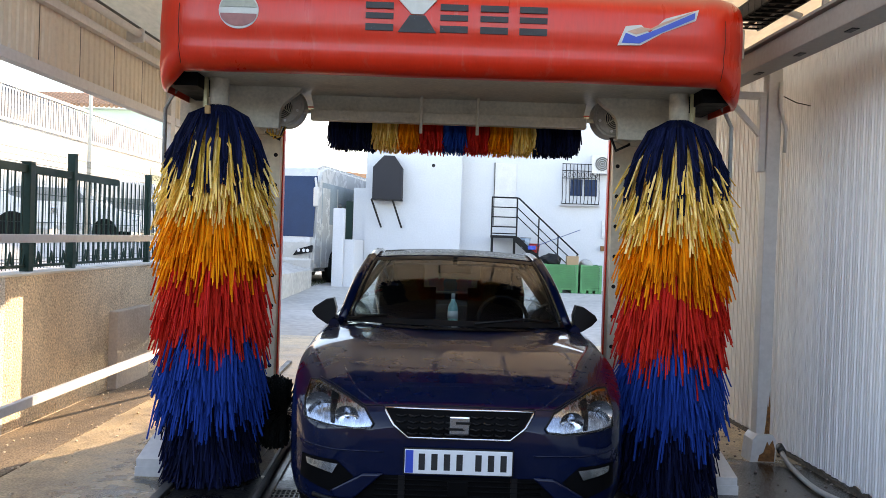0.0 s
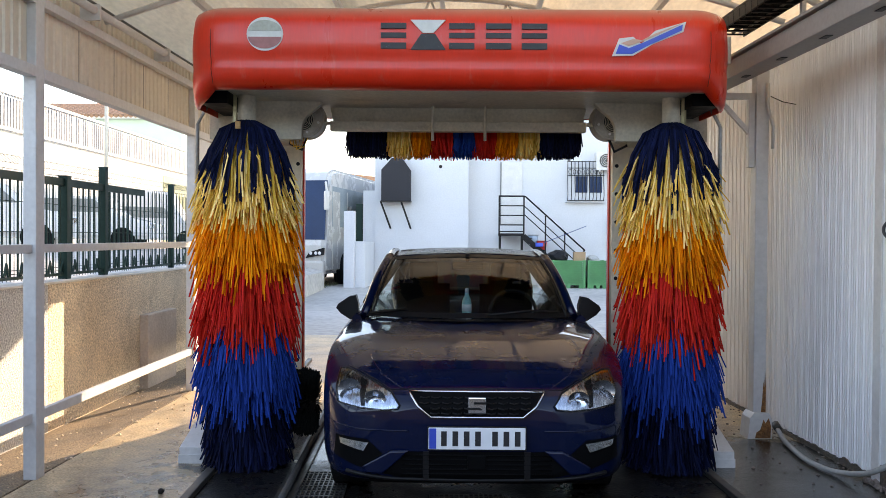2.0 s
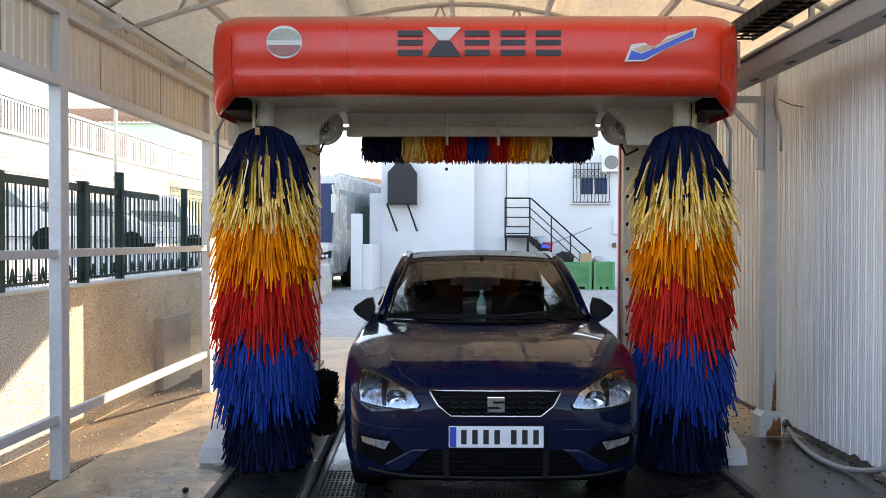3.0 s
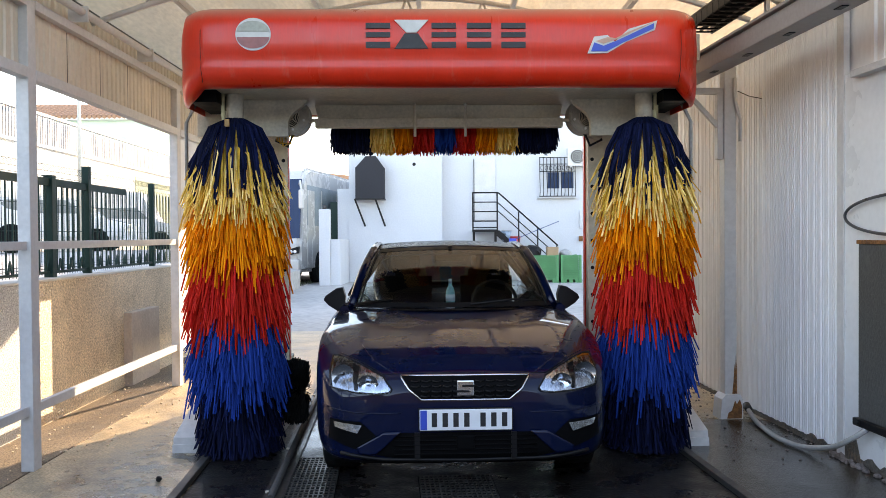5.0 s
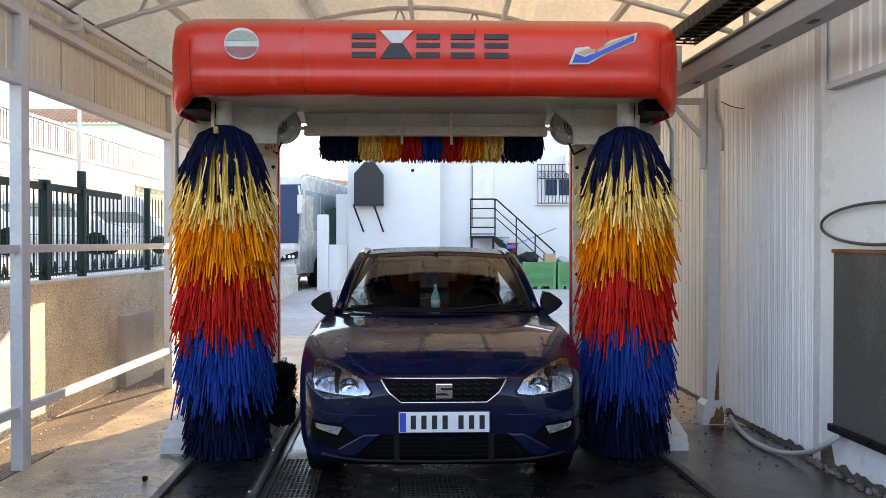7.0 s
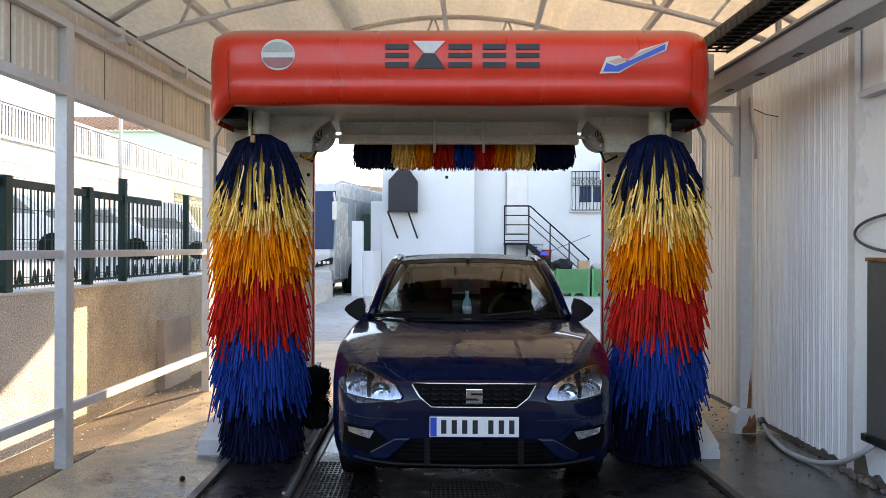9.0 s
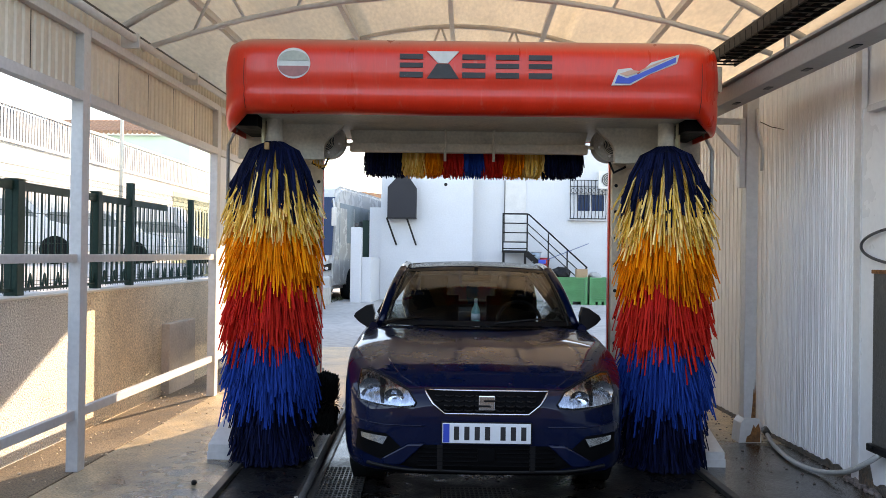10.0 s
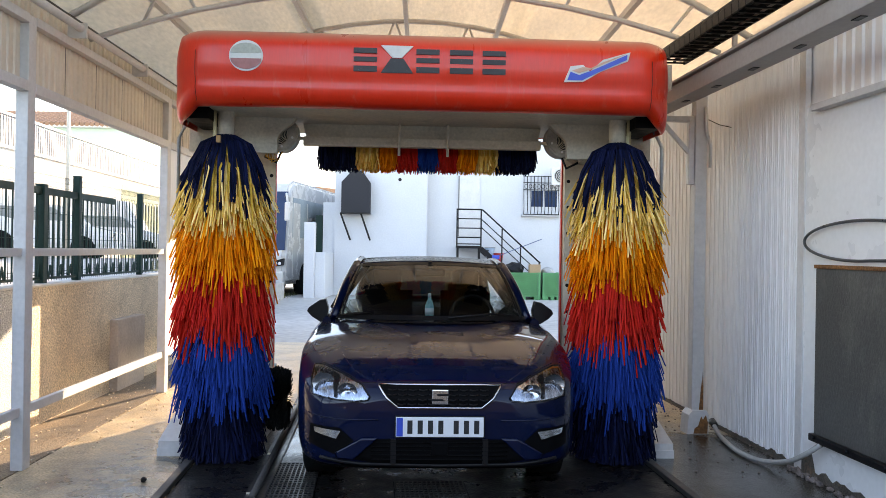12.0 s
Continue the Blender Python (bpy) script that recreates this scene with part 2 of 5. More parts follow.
M_MINT = mat("mint_render", (0.50, 0.66, 0.58), 0.85, grain=20, vary=0.04, big=0.5, bigvary=0.06, bump=0.1)
M_CREAM = mat("cream_render", (0.72, 0.69, 0.63), 0.85, grain=20, vary=0.04, big=0.5, bigvary=0.08, bump=0.1)
M_BUS = mat("white_bus_paint", (0.58, 0.56, 0.53), 0.25, grain=30, vary=0.03, big=2, bigvary=0.05, bump=0, coat=0.5)
M_BUSGLASS = mat("dark_bus_glass", (0.008, 0.030, 0.085), 0.2, spec=0.2, grain=30, vary=0.05, big=2, bigvary=0.1, bump=0, rvary=0.02)
M_HOSE = mat("grey_hose", (0.36, 0.36, 0.35), 0.5, grain=40, vary=0.1, big=5, bigvary=0.15, bump=0.05)
M_STRAND = {}
for key, col, alt in (("navy", (0.003, 0.006, 0.022), (0.006, 0.012, 0.05)), ("yellow", (0.90, 0.52, 0.07), (0.93, 0.66, 0.28)), ("orange", (0.90, 0.20, 0.006), (0.90, 0.31, 0.015)), ("red", (0.74, 0.028, 0.014), (0.52, 0.02, 0.018)), ("blue", (0.001, 0.062, 0.36), (0.001, 0.034, 0.20))):
    M_STRAND[key] = mat(key + "_foam_strip", col, 0.75, grain=60, vary=0.12, big=6, bigvary=0.15, bump=0.05, island=0.30, spec=0.08, alt=alt)


# ---- mesh helpers ----
def bm_box(x0, x1, y0, y1, z0, z1, bm=None, bevel=0.0):
    bm = bm or bmesh.new()
    g = bmesh.ops.create_cube(bm, size=1.0, matrix=Matrix.LocRotScale(((x0 + x1) / 2, (y0 + y1) / 2, (z0 + z1) / 2), None, (abs(x1 - x0), abs(y1 - y0), abs(z1 - z0))))
    if bevel:
        es = {e for v in g["verts"] for e in v.link_edges}
        bmesh.ops.bevel(bm, geom=list(es), offset=bevel, segments=2, affect="EDGES", profile=0.6)
    return bm


def bm_tube(points, r, seg=8, bm=None, closed=False):
    """A round bar along a line of points, with capped ends."""
    bm = bm or bmesh.new()
    pts = [Vector(p) for p in points]
    n = len(pts)
    rings = []
    up = Vector((0.31, 0.17, 0.93))
    for i, p in enumerate(pts):
        a, b = (pts[(i - 1) % n], pts[(i + 1) % n]) if closed else (pts[max(i - 1, 0)], pts[min(i + 1, n - 1)])
        d = (b - a).normalized()
        u = d.cross(up)
        if u.length < 0.05:
            u = d.cross(Vector((1, 0, 0)))
        u.normalize()
        v = d.cross(u)
        rr = r[i] if isinstance(r, (list, tuple)) else r
        rings.append([bm.verts.new(p + rr * (math.cos(k * 2 * math.pi / seg) * u + math.sin(k * 2 * math.pi / seg) * v)) for k in range(seg)])
    for i in range(n if closed else n - 1):
        A, B = rings[i], rings[(i + 1) % n]
        for k in range(seg):
            bm.faces.new((A[k], A[(k + 1) % seg], B[(k + 1) % seg], B[k])).smooth = True
    if not closed:
        bm.faces.new(rings[0])
        bm.faces.new(rings[-1][::-1])
    bmesh.ops.recalc_face_normals(bm, faces=bm.faces)
    return bm


def bm_beam(p0, p1, w, h, bm=None, bevel=0.0):
    """A square bar between two points, w across and h high."""
    bm = bm or bmesh.new()
    a, b = Vector(p0), Vector(p1)
    d = (b - a).normalized()
    side = d.cross(Vector((0, 0, 1)))
    side = side.normalized() if side.length > 0.05 else Vector((1, 0, 0))
    top = side.cross(d).normalized()
    vs = [bm.verts.new(p + side * sx * w / 2 + top * sz * h / 2) for p in (a, b) for sx, sz in ((-1, -1), (1, -1), (1, 1), (-1, 1))]
    fs = [(0, 1, 2, 3), (7, 6, 5, 4), (0, 4, 5, 1), (1, 5, 6, 2), (2, 6, 7, 3), (3, 7, 4, 0)]
    made = [bm.faces.new([vs[i] for i in f]) for f in fs]
    bmesh.ops.recalc_face_normals(bm, faces=made)
    if bevel:
        bmesh.ops.bevel(bm, geom=list({e for f in made for e in f.edges}), offset=bevel, segments=2, affect="EDGES", profile=0.6)
    return bm


def bm_prism(poly, plane, d0, d1, bm=None):
    """A flat outline pushed from d0 to d1. plane: 'xz' along y, 'xy' along z, 'yz' along x."""
    bm = bm or bmesh.new()

    def at(a, b, d):
        return {"xz": (a, d, b), "xy": (a, b, d), "yz": (d, a, b)}[plane]
    lo = [bm.verts.new(at(a, b, d0)) for a, b in poly]
    hi = [bm.verts.new(at(a, b, d1)) for a, b in poly]
    n = len(poly)
    made = [bm.faces.new(lo), bm.faces.new(hi[::-1])]
    made += [bm.faces.new((lo[i], hi[i], hi[(i + 1) % n], lo[(i + 1) % n])) for i in range(n)]
    bmesh.ops.recalc_face_normals(bm, faces=made)
    return bm


def bm_patch(fn, nu, nv, thick=0.0, bm=None):
    """A smooth sheet from fn(u, v), u and v from 0 to 1; with thick, a shell."""
    bm = bm or bmesh.new()
    g = [[bm.verts.new(fn(i / nu, j / nv)) for j in range(nv + 1)] for i in range(nu + 1)]
    made = []
    for i in range(nu):
        for j in range(nv):
            f = bm.faces.new((g[i][j], g[i + 1][j], g[i + 1][j + 1], g[i][j + 1]))
            f.smooth = True
            made.append(f)
    if thick:
        bmesh.ops.solidify(bm, geom=made, thickness=thick)
    return bm


def part(name, bm, material, parent=None, label="", kind=""):
    me = bpy.data.meshes.new(name)
    bm.to_mesh(me)
    bm.free()
    me.materials.append(material)
    ob = new(name, me)
    if parent:
        ob.parent = parent
    return tagged(ob, label, kind=kind)


def share(name, me, parent, m):
    ob = new(name, me)
    ob.parent = parent
    ob.matrix_basis = m
    return ob


def thing(name, label, category, m=None, group="", kind=""):
    ob = new(name)
    ob.empty_display_size = 0.1
    if m:
        ob.matrix_basis = m
    return tagged(ob, label, category, group, kind)


def solid(name, bm, material, label, category, kind="", group=""):
    return tagged(part(name, bm, material), label, category, group, kind)


def arc(cx, cz, rx, rz, a0, a1, n):
    return [(cx + rx * math.cos(radians(a0 + (a1 - a0) * i / n)), cz + rz * math.sin(radians(a0 + (a1 - a0) * i / n))) for i in range(n + 1)]


# ---- setting ----
WALL_R, POST_L, WALL_L, END_Y = 2.45, -2.64, -3.40, 11.3
# the machine's side of the bay stands a little askew to the open side; the yard lies beyond, at its own scale
BAY = pose(0.556, -0.135, 0, 0, 0, 3.15)
YARD = Matrix(((0.844, 0.0093, 0, 0.062), (-0.0094, 0.853, 0.0085, -0.583), (0, -0.0085, 0.853, 0.400), (0, 0, 0, 1)))
HOUSE = YARD @ Matrix.Translation((0, 0, -0.10))
solid("ground", bm_box(-220, 220, -60, 400, -0.6, -0.16), M_GROUND, "grey concrete yard with dusty patches", "ground", "structure")
solid("yard", bm_prism([(12.5, -0.4), (12.5, -0.004), (21.5, 0.179), (60, -0.205), (60, -0.4)], "yz", -9.0, 30.0), M_GROUND, "grey concrete yard rising gently to the house", "yard", "structure")
# Unseen ground, added and kept dark so the car's front reflects little light
solid("forecourt", bm_box(-40, 40, -40, -4.0, -0.3, -0.004), mat("asphalt", (0.085, 0.08, 0.075), 0.85, grain=60, vary=0.3, big=0.6, bigvary=0.3, bump=0.4), "added dark asphalt ground before the bay, unseen", "forecourt", "structure")
# Added and never in view: a dark wall keeping bright sky out of the bumper
solid("dark_screen_south", bm_box(-40, 40, -16.5, -16, -0.3, 6.0), mat("dark_screen_brown", (0.06, 0.052, 0.045), 0.9, grain=15, vary=0.15, big=0.5, bigvary=0.2, bump=0.3), "added dark wall behind the camera, unseen", "wall", "structure")
floor = solid("floor", bm_box(-2.62, 3.4, -4.0, 12.5, -0.3, 0.0), M_FLOOR, "worn wet concrete floor of the wash bay", "floor", "structure")

solid("pavement", bm_prism([(-3.5, -0.13), (-2.628, 0.004), (-2.628, -0.3), (-3.5, -0.3)], "xz", -4.0, 12.5), mat("exposed_aggregate", (0.24, 0.18, 0.12), 0.75, grain=75, vary=0.6, big=1.6, bigvary=0.3, bump=1.0, dirt=((0.13, 0.11, 0.09), 1.4, 0.5, 0.7)), "coarse pebbly concrete strip beside the bay", "pavement", "structure")


def roof_z(x):
    """Height of the barrel roof over x."""
    u = (x + 0.1) / 2.9
    return 3.18 + 0.95 * (1 - u * u)


def build_roof():
    def fn(u, v):
        x = x0 + (x1 - x0) * u
        return (x, 3.2 + (END_Y - 3.0) * v, roof_z(x) + 0.035)
    for name, x0, x1, m, label in (("ceiling", -1.25, 1.05, M_ROOF, "translucent fibreglass strip along the arched roof"), ("ceiling_2", -2.95, -1.25, M_ROOF, "translucent beige sheet roof over the open side"), ("ceiling_3", 1.05, 2.75, M_ROOF, "translucent beige sheet roof over the wall side")):
        solid(name, bm_patch(fn, 12, 6, 0.02), m, label, "roof", "structure")
    # gable board over the far opening
    poly = [(-2.95, 3.22), (2.72, 3.22)] + [(2.72 - 5.67 * i / 20, roof_z(2.72 - 5.67 * i / 20) + 0.02) for i in range(21)]
    gable = [(x, z) for x, z in poly if z > 3.2]
    solid("wall_north", bm_prism(gable, "xz", END_Y, END_Y + 0.06), M_CEIL, "beige gable sheet under the arched roof", "gable", "structure")
    for i, y in enumerate((3.3, 5.55, 8.45, 11.15)):
        tr = thing("roof_truss", "white painted steel roof truss under the arched roof", "truss", group="roof trusses", kind="structure")
        top = [(-2.85 + 5.5 * k / 16, y, roof_z(-2.85 + 5.5 * k / 16) - 0.02) for k in range(17)]
        low = [(-2.6 + 5.0 * k / 12, y, 3.13 + 0.45 * (1 - ((-2.6 + 5.0 * k / 12 + 0.1) / 2.5) ** 2)) for k in range(13)]
        part("top_chord", bm_tube(top, 0.028, 6), M_STEEL, tr)
        part("bottom_chord", bm_tube(low, 0.022, 6), M_STEEL, tr)
        for k in range(1, 12):
            x = low[k][0]
            part("web", bm_tube([low[k], (x + (0.2 if k % 2 else -0.2), y, roof_z(x + (0.2 if k % 2 else -0.2)) - 0.03)], 0.014, 5), M_STEEL, tr)
    for x in (-2.25, -1.25, -0.18, 0.85, 1.85):
        solid("purlin", bm_beam((x, 3.2, roof_z(x) - 0.02), (x, END_Y, roof_z(x) - 0.02), 0.05, 0.06), M_STEEL, "white steel purlin under the roof", "purlin", "structure", "purlins")


build_roof()


def corrugated(y0, y1, z0, z1, x, pitch, depth, flip=1):
    """Trapezoid sheet standing along y."""
    pts = []
    y, k = y0, 0
    while y < y1:
        for dy, dx in ((0, 0), (0.3, 0), (0.42, 1), (0.72, 1), (0.84, 0)):
            if y + dy * pitch <= y1:
                pts.append((y + dy * pitch, x + flip * dx * depth))
        y += pitch
    pts.append((y1, x))
    bm = bmesh.new()
    lo = [bm.verts.new((px, py, z0)) for py, px in pts]
    hi = [bm.verts.new((px, py, z1)) for py, px in pts]
    fs = [bm.faces.new((lo[i], lo[i + 1], hi[i + 1], hi[i])) for i in range(len(pts) - 1)]
    bmesh.ops.recalc_face_normals(bm, faces=fs)
    return bm


def build_left_frame():
    fr = thing("wall_west", "white steel frame with beige corrugated cladding above and open below", "wall frame", kind="structure")
    posts = (1.48, 4.59, 7.70, 10.81)
    for y in posts:
        part("post", bm_box(POST_L - 0.042, POST_L + 0.042, y - 0.055, y + 0.055, 0, 3.05, bevel=0.006), M_STEEL, fr)
    for a, b in zip(posts, posts[1:]):
        y0, y1 = a + 0.055, b - 0.055
        part("sill_beam", bm_box(POST_L - 0.03, POST_L + 0.045, y0, y1, 2.535, 2.605, bevel=0.004), M_STEEL, fr)
        part("top_beam", bm_box(POST_L - 0.03, POST_L + 0.045, y0, y1, 2.995, 3.055, bevel=0.004), M_STEEL, fr)
        n = 5
        for k in range(n):
            p0, p1 = y0 + (y1 - y0) * k / n, y0 + (y1 - y0) * (k + 1) / n
            part("cladding_sheet", corrugated(p0 + 0.006, p1 - 0.006, 2.605, 2.995, POST_L - 0.015, 0.093, 0.010), M_CLAD, fr)
        part("mid_rail", bm_box(POST_L - 0.02, POST_L + 0.02, y0, y1, 1.432, 1.487, bevel=0.004), M_STEEL, fr)
        part("low_rail", bm_box(POST_L - 0.02, POST_L + 0.02, y0, y1, 0.362, 0.424, bevel=0.004), M_STEEL, fr)
    part("side_panel", bm_box(POST_L - 0.025, POST_L + 0.015, 7.755, 10.755, 0.43, 2.535, bevel=0.004), M_PANEL, fr, "white infill panel between the far posts")
    part("side_panel", bm_box(POST_L - 0.025, POST_L + 0.015, 10.865, END_Y, 0.43, 2.535, bevel=0.004), M_PANEL, fr, "white infill panel beyond the last post")
    part("upper_sheet", corrugated(1.4, END_Y, 3.055, 3.26, POST_L - 0.06, 0.093, 0.012), M_CLAD, fr)
    part("sheet_back", bm_box(POST_L - 0.10, POST_L - 0.07, 1.4, END_Y, 2.575, 3.30), M_DARKSTEEL, fr)
    part("eaves_pipe", bm_tube([(POST_L + 0.12, 1.1, 3.125), (POST_L + 0.12, END_Y, 3.125)], 0.03, 10), M_STEEL, fr)
    for y in (1.3, 2.4, 3.8, 5.2, 6.6, 8.0, 9.4):
        part("pipe_clip", bm_box(POST_L + 0.02, POST_L + 0.16, y - 0.012, y + 0.012, 3.055, 3.165), M_STEEL, fr)


build_left_frame()


def build_low_wall():
    w = thing("wall_low", "low rendered garden wall, sandy with white patches", "wall", kind="structure")
    part("near_wall", bm_box(WALL_L - 0.2, WALL_L, -4, 6.3, -0.3, 1.125, bevel=0.01), mat("white_pebbledash", (0.66, 0.64, 0.60), 0.9, grain=70, vary=0.42, big=1.2, bigvary=0.12, bump=1.0), w, "pale pebbledash stretch of the wall")
    part("far_wall", bm_box(WALL_L - 0.2, WALL_L - 0.003, 6.3, 14, -0.3, 1.127, bevel=0.01), M_PLASTER, w, "sandy rendered stretch of the wall")
    part("coping", bm_box(WALL_L - 0.22, WALL_L + 0.01, -4, 14, 1.127, 1.148, bevel=0.004), M_CREAM, w)
    part("pier", bm_box(WALL_L - 0.02, WALL_L + 0.09, 8.30, 9.20, -0.3, 0.69, bevel=0.012), mat("pinkish_render", (0.52, 0.43, 0.36), 0.9, grain=40, vary=0.1, big=2, bigvary=0.15, bump=0.4), w)


build_low_wall()


def build_fence():
    f = thing("fence", "dark green steel fence with wire mesh on the low wall", "fence", kind="structure")
    x = WALL_L - 0.14
    for y, h, s in ((2.2, 2.08, 0.045), (5.42, 2.06, 0.055), (6.88, 2.07, 0.042), (7.70, 2.215, 0.036), (9.65, 2.16, 0.032), (11.8, 2.16, 0.032)):
        part("post", bm_box(x - s, x + s, y - s, y + s, 1.14, h, bevel=0.006), M_GREEN, f)
        part("cap", bm_box(x - s - 0.003, x + s + 0.003, y - s - 0.003, y + s + 0.003, h, h + 0.012), M_GREEN, f)
    part("top_rail", bm_box(x - 0.02, x + 0.02, -1.0, 8.75, 1.985, 2.055, bevel=0.004), M_GREEN, f)
    part("bottom_rail", bm_box(x - 0.015, x + 0.015, -1.0, 13.5, 1.18, 1.205), M_GREEN, f)
    picket = bpy.data.meshes.new("picket")
    b = bm_box(-0.006, 0.006, -0.007, 0.007, 1.18, 2.04)
    b.to_mesh(picket)
    b.free()
    picket.materials.append(M_GREEN)
    y = 2.3
    while y < 13.4:
        share("picket", picket, f, Matrix.Translation((x, y, 0)))
        y += 0.118
    # small arrow ornaments between the pickets
    orn = bpy.data.meshes.new("ornament")
    b = bm_prism([(-0.052, 1.135), (-0.032, 1.135), (0, 1.225), (0.032, 1.135), (0.052, 1.135), (0.010, 1.262), (0, 1.275), (-0.010, 1.262)], "yz", -0.006, 0.006)
    b.to_mesh(orn)
    b.free()
    orn.materials.append(M_GREEN)
    for k in range(40):
        share("ornament", orn, f, Matrix.Translation((x, 2.6 + 0.236 * k, 0.045)))
    # wire mesh with a bent crest behind the pickets
    wire = bmesh.new()
    y = 2.0
    while y < 13.5:
        bm_tube([(x - 0.06, y, 1.16), (x - 0.06, y, 2.07), (x + 0.0, y + 0.02, 2.12), (x - 0.08, y - 0.01, 2.19)], 0.003, 4, wire)
        y += 0.059
    for z in (1.22, 1.25, 1.57, 1.82, 2.08, 2.13, 2.19):
        bm_tube([(x - 0.06, 2, z), (x - 0.06, 13.5, z)], 0.003, 4, wire)
    part("wire_mesh", wire, M_GREEN, f, kind="stuff")


build_fence()


def build_right_wall():
    w = thing("wall_east", "white ribbed sandwich panel wall, stained near the floor", "wall", BAY, kind="structure")
    y = 4.78
    part("panel_core", bm_box(WALL_R + 0.012, WALL_R + 0.09, 4.78, END_Y, 0.02, 3.3), M_PANEL, w)
    # grooved panels, about a metre each
    while y < END_Y - 0.1:
        y1 = min(y + 1.0, END_Y)
        bm = bmesh.new()
        pts = []
        n = 10
        for k in range(n):
            a = y + 0.003 + (y1 - y - 0.006) * k / n
            d = (y1 - y - 0.006) / n
            pts += [(a, WALL_R + 0.011), (a + 0.006, WALL_R - 0.006), (a + 0.020, WALL_R - 0.006), (a + 0.026, WALL_R + 0.003), (a + d * 0.5 - 0.006, WALL_R + 0.003), (a + d * 0.5, WALL_R + 0.010), (a + d * 0.5 + 0.006, WALL_R + 0.003), (a + d - 0.026, WALL_R + 0.003), (a + d - 0.020, WALL_R - 0.006), (a + d - 0.006, WALL_R - 0.006), (a + d, WALL_R + 0.011)]
        lo = [bm.verts.new((x, yy, 0.03)) for yy, x in pts]
        hi = [bm.verts.new((x, yy, 3.28)) for yy, x in pts]
        for i in range(len(pts) - 1):
            bm.faces.new((lo[i], hi[i], hi[i + 1], lo[i + 1]))
        part("panel", bm, M_PANEL, w)
        y = y1
    part("plinth", bm_box(WALL_R - 0.0135, WALL_R + 0.1, 4.78, END_Y, 0, 0.026, bevel=0.004), M_DARKSTEEL, w)
    # smooth white stretch nearer the entrance, with a ribbed sheet above a shelf angle
    part("plain_wall", bm_box(WALL_R - 0.02, WALL_R + 0.1, -4, 4.778, 0.0, 2.55), M_NEARWALL, w, "smooth white lower wall")
    part("corner_trim", bm_box(WALL_R - 0.03, WALL_R + 0.012, 4.71, 4.80, 0.0, 3.25, bevel=0.004), M_STEEL, w)
    part("upper_core", bm_box(WALL_R + 0.03, WALL_R + 0.1, -4, 4.778, 2.55, 3.3), M_PANEL, w)
    for k in range(5):
        part("upper_sheet", corrugated(-0.42 + k * 0.98, 0.55 + k * 0.98, 2.57, 3.25, WALL_R + 0.026, 0.11, 0.014, -1), M_PANEL, w)
    part("shelf_angle", bm_box(WALL_R - 0.09, WALL_R - 0.02, -2, 4.53, 2.50, 2.545, bevel=0.004), M_STEEL, w)
    # crumbled, mud-splashed render along the foot of the smooth wall
    rng = random.Random(21)
    foot = [(4.70, 0.0)] + [(4.70 - 0.045 * k, 0.035 + 0.05 * abs(math.sin(k * 0.7)) * rng.uniform(0.4, 1.0) + (0.10 if k < 4 else 0.0) * rng.uniform(0.5, 1.2)) for k in range(58)] + [(4.70 - 0.045 * 58, 0.0)]
    part("mud_splash", bm_prism(foot, "yz", WALL_R - 0.026, WALL_R - 0.021), mat("muddy_render", (0.10, 0.085, 0.07), 0.8, grain=60, vary=0.3, big=6, bigvary=0.3, bump=0.8, dirt=((0.26, 0.13, 0.06), 9.0, 0.55, 0.7)), w, "muddy crumbling foot of the wall")
    rng = random.Random(33)
    strip = [(7.6, 0.0)] + [(7.6 - 0.02 * k, 0.026 + 0.006 * math.sin(k * 0.21) + 0.005 * math.sin(k * 0.57 + 1) + 0.010 * rng.random() + (0.02 if k > 118 else 0.0) * abs(math.sin(k * 0.4))) for k in range(140)] + [(4.80, 0.0)]
    part("mud_splash", bm_prism(strip, "yz", WALL_R - 0.022, WALL_R - 0.014), bpy.data.materials["muddy_render"], w, "black mud along the foot of the ribbed panels")
    lumps = bmesh.new()
    rng = random.Random(8)
    for _ in range(45):
        y = 4.80 - 0.9 * rng.random() ** 1.6
        r = rng.uniform(0.006, 0.026)
        bmesh.ops.create_icosphere(lumps, subdivisions=1, radius=r, matrix=Matrix.LocRotScale((WALL_R - 0.03 - rng.random() * 0.05, y, r * 0.4), Euler((rng.random(), rng.random(), rng.random())), (1, 1.5, 0.9)))
    for _ in range(170):
        x, y, r = WALL_R - 0.02 - 0.75 * rng.random() ** 1.7, rng.uniform(4.6, 8.0), rng.uniform(0.003, 0.012)
        bmesh.ops.create_icosphere(lumps, subdivisions=1, radius=r, matrix=Matrix.LocRotScale((x, y, r * 0.35), None, (1.1, 1.4, 0.7)))
    part("debris", lumps, mat("wet_mortar", (0.16, 0.13, 0.12), 0.8, grain=30, vary=0.5, big=6, bigvary=0.4, bump=1.0), w, "crumbled dark mortar and grit at the wall foot", "stuff")


build_right_wall()


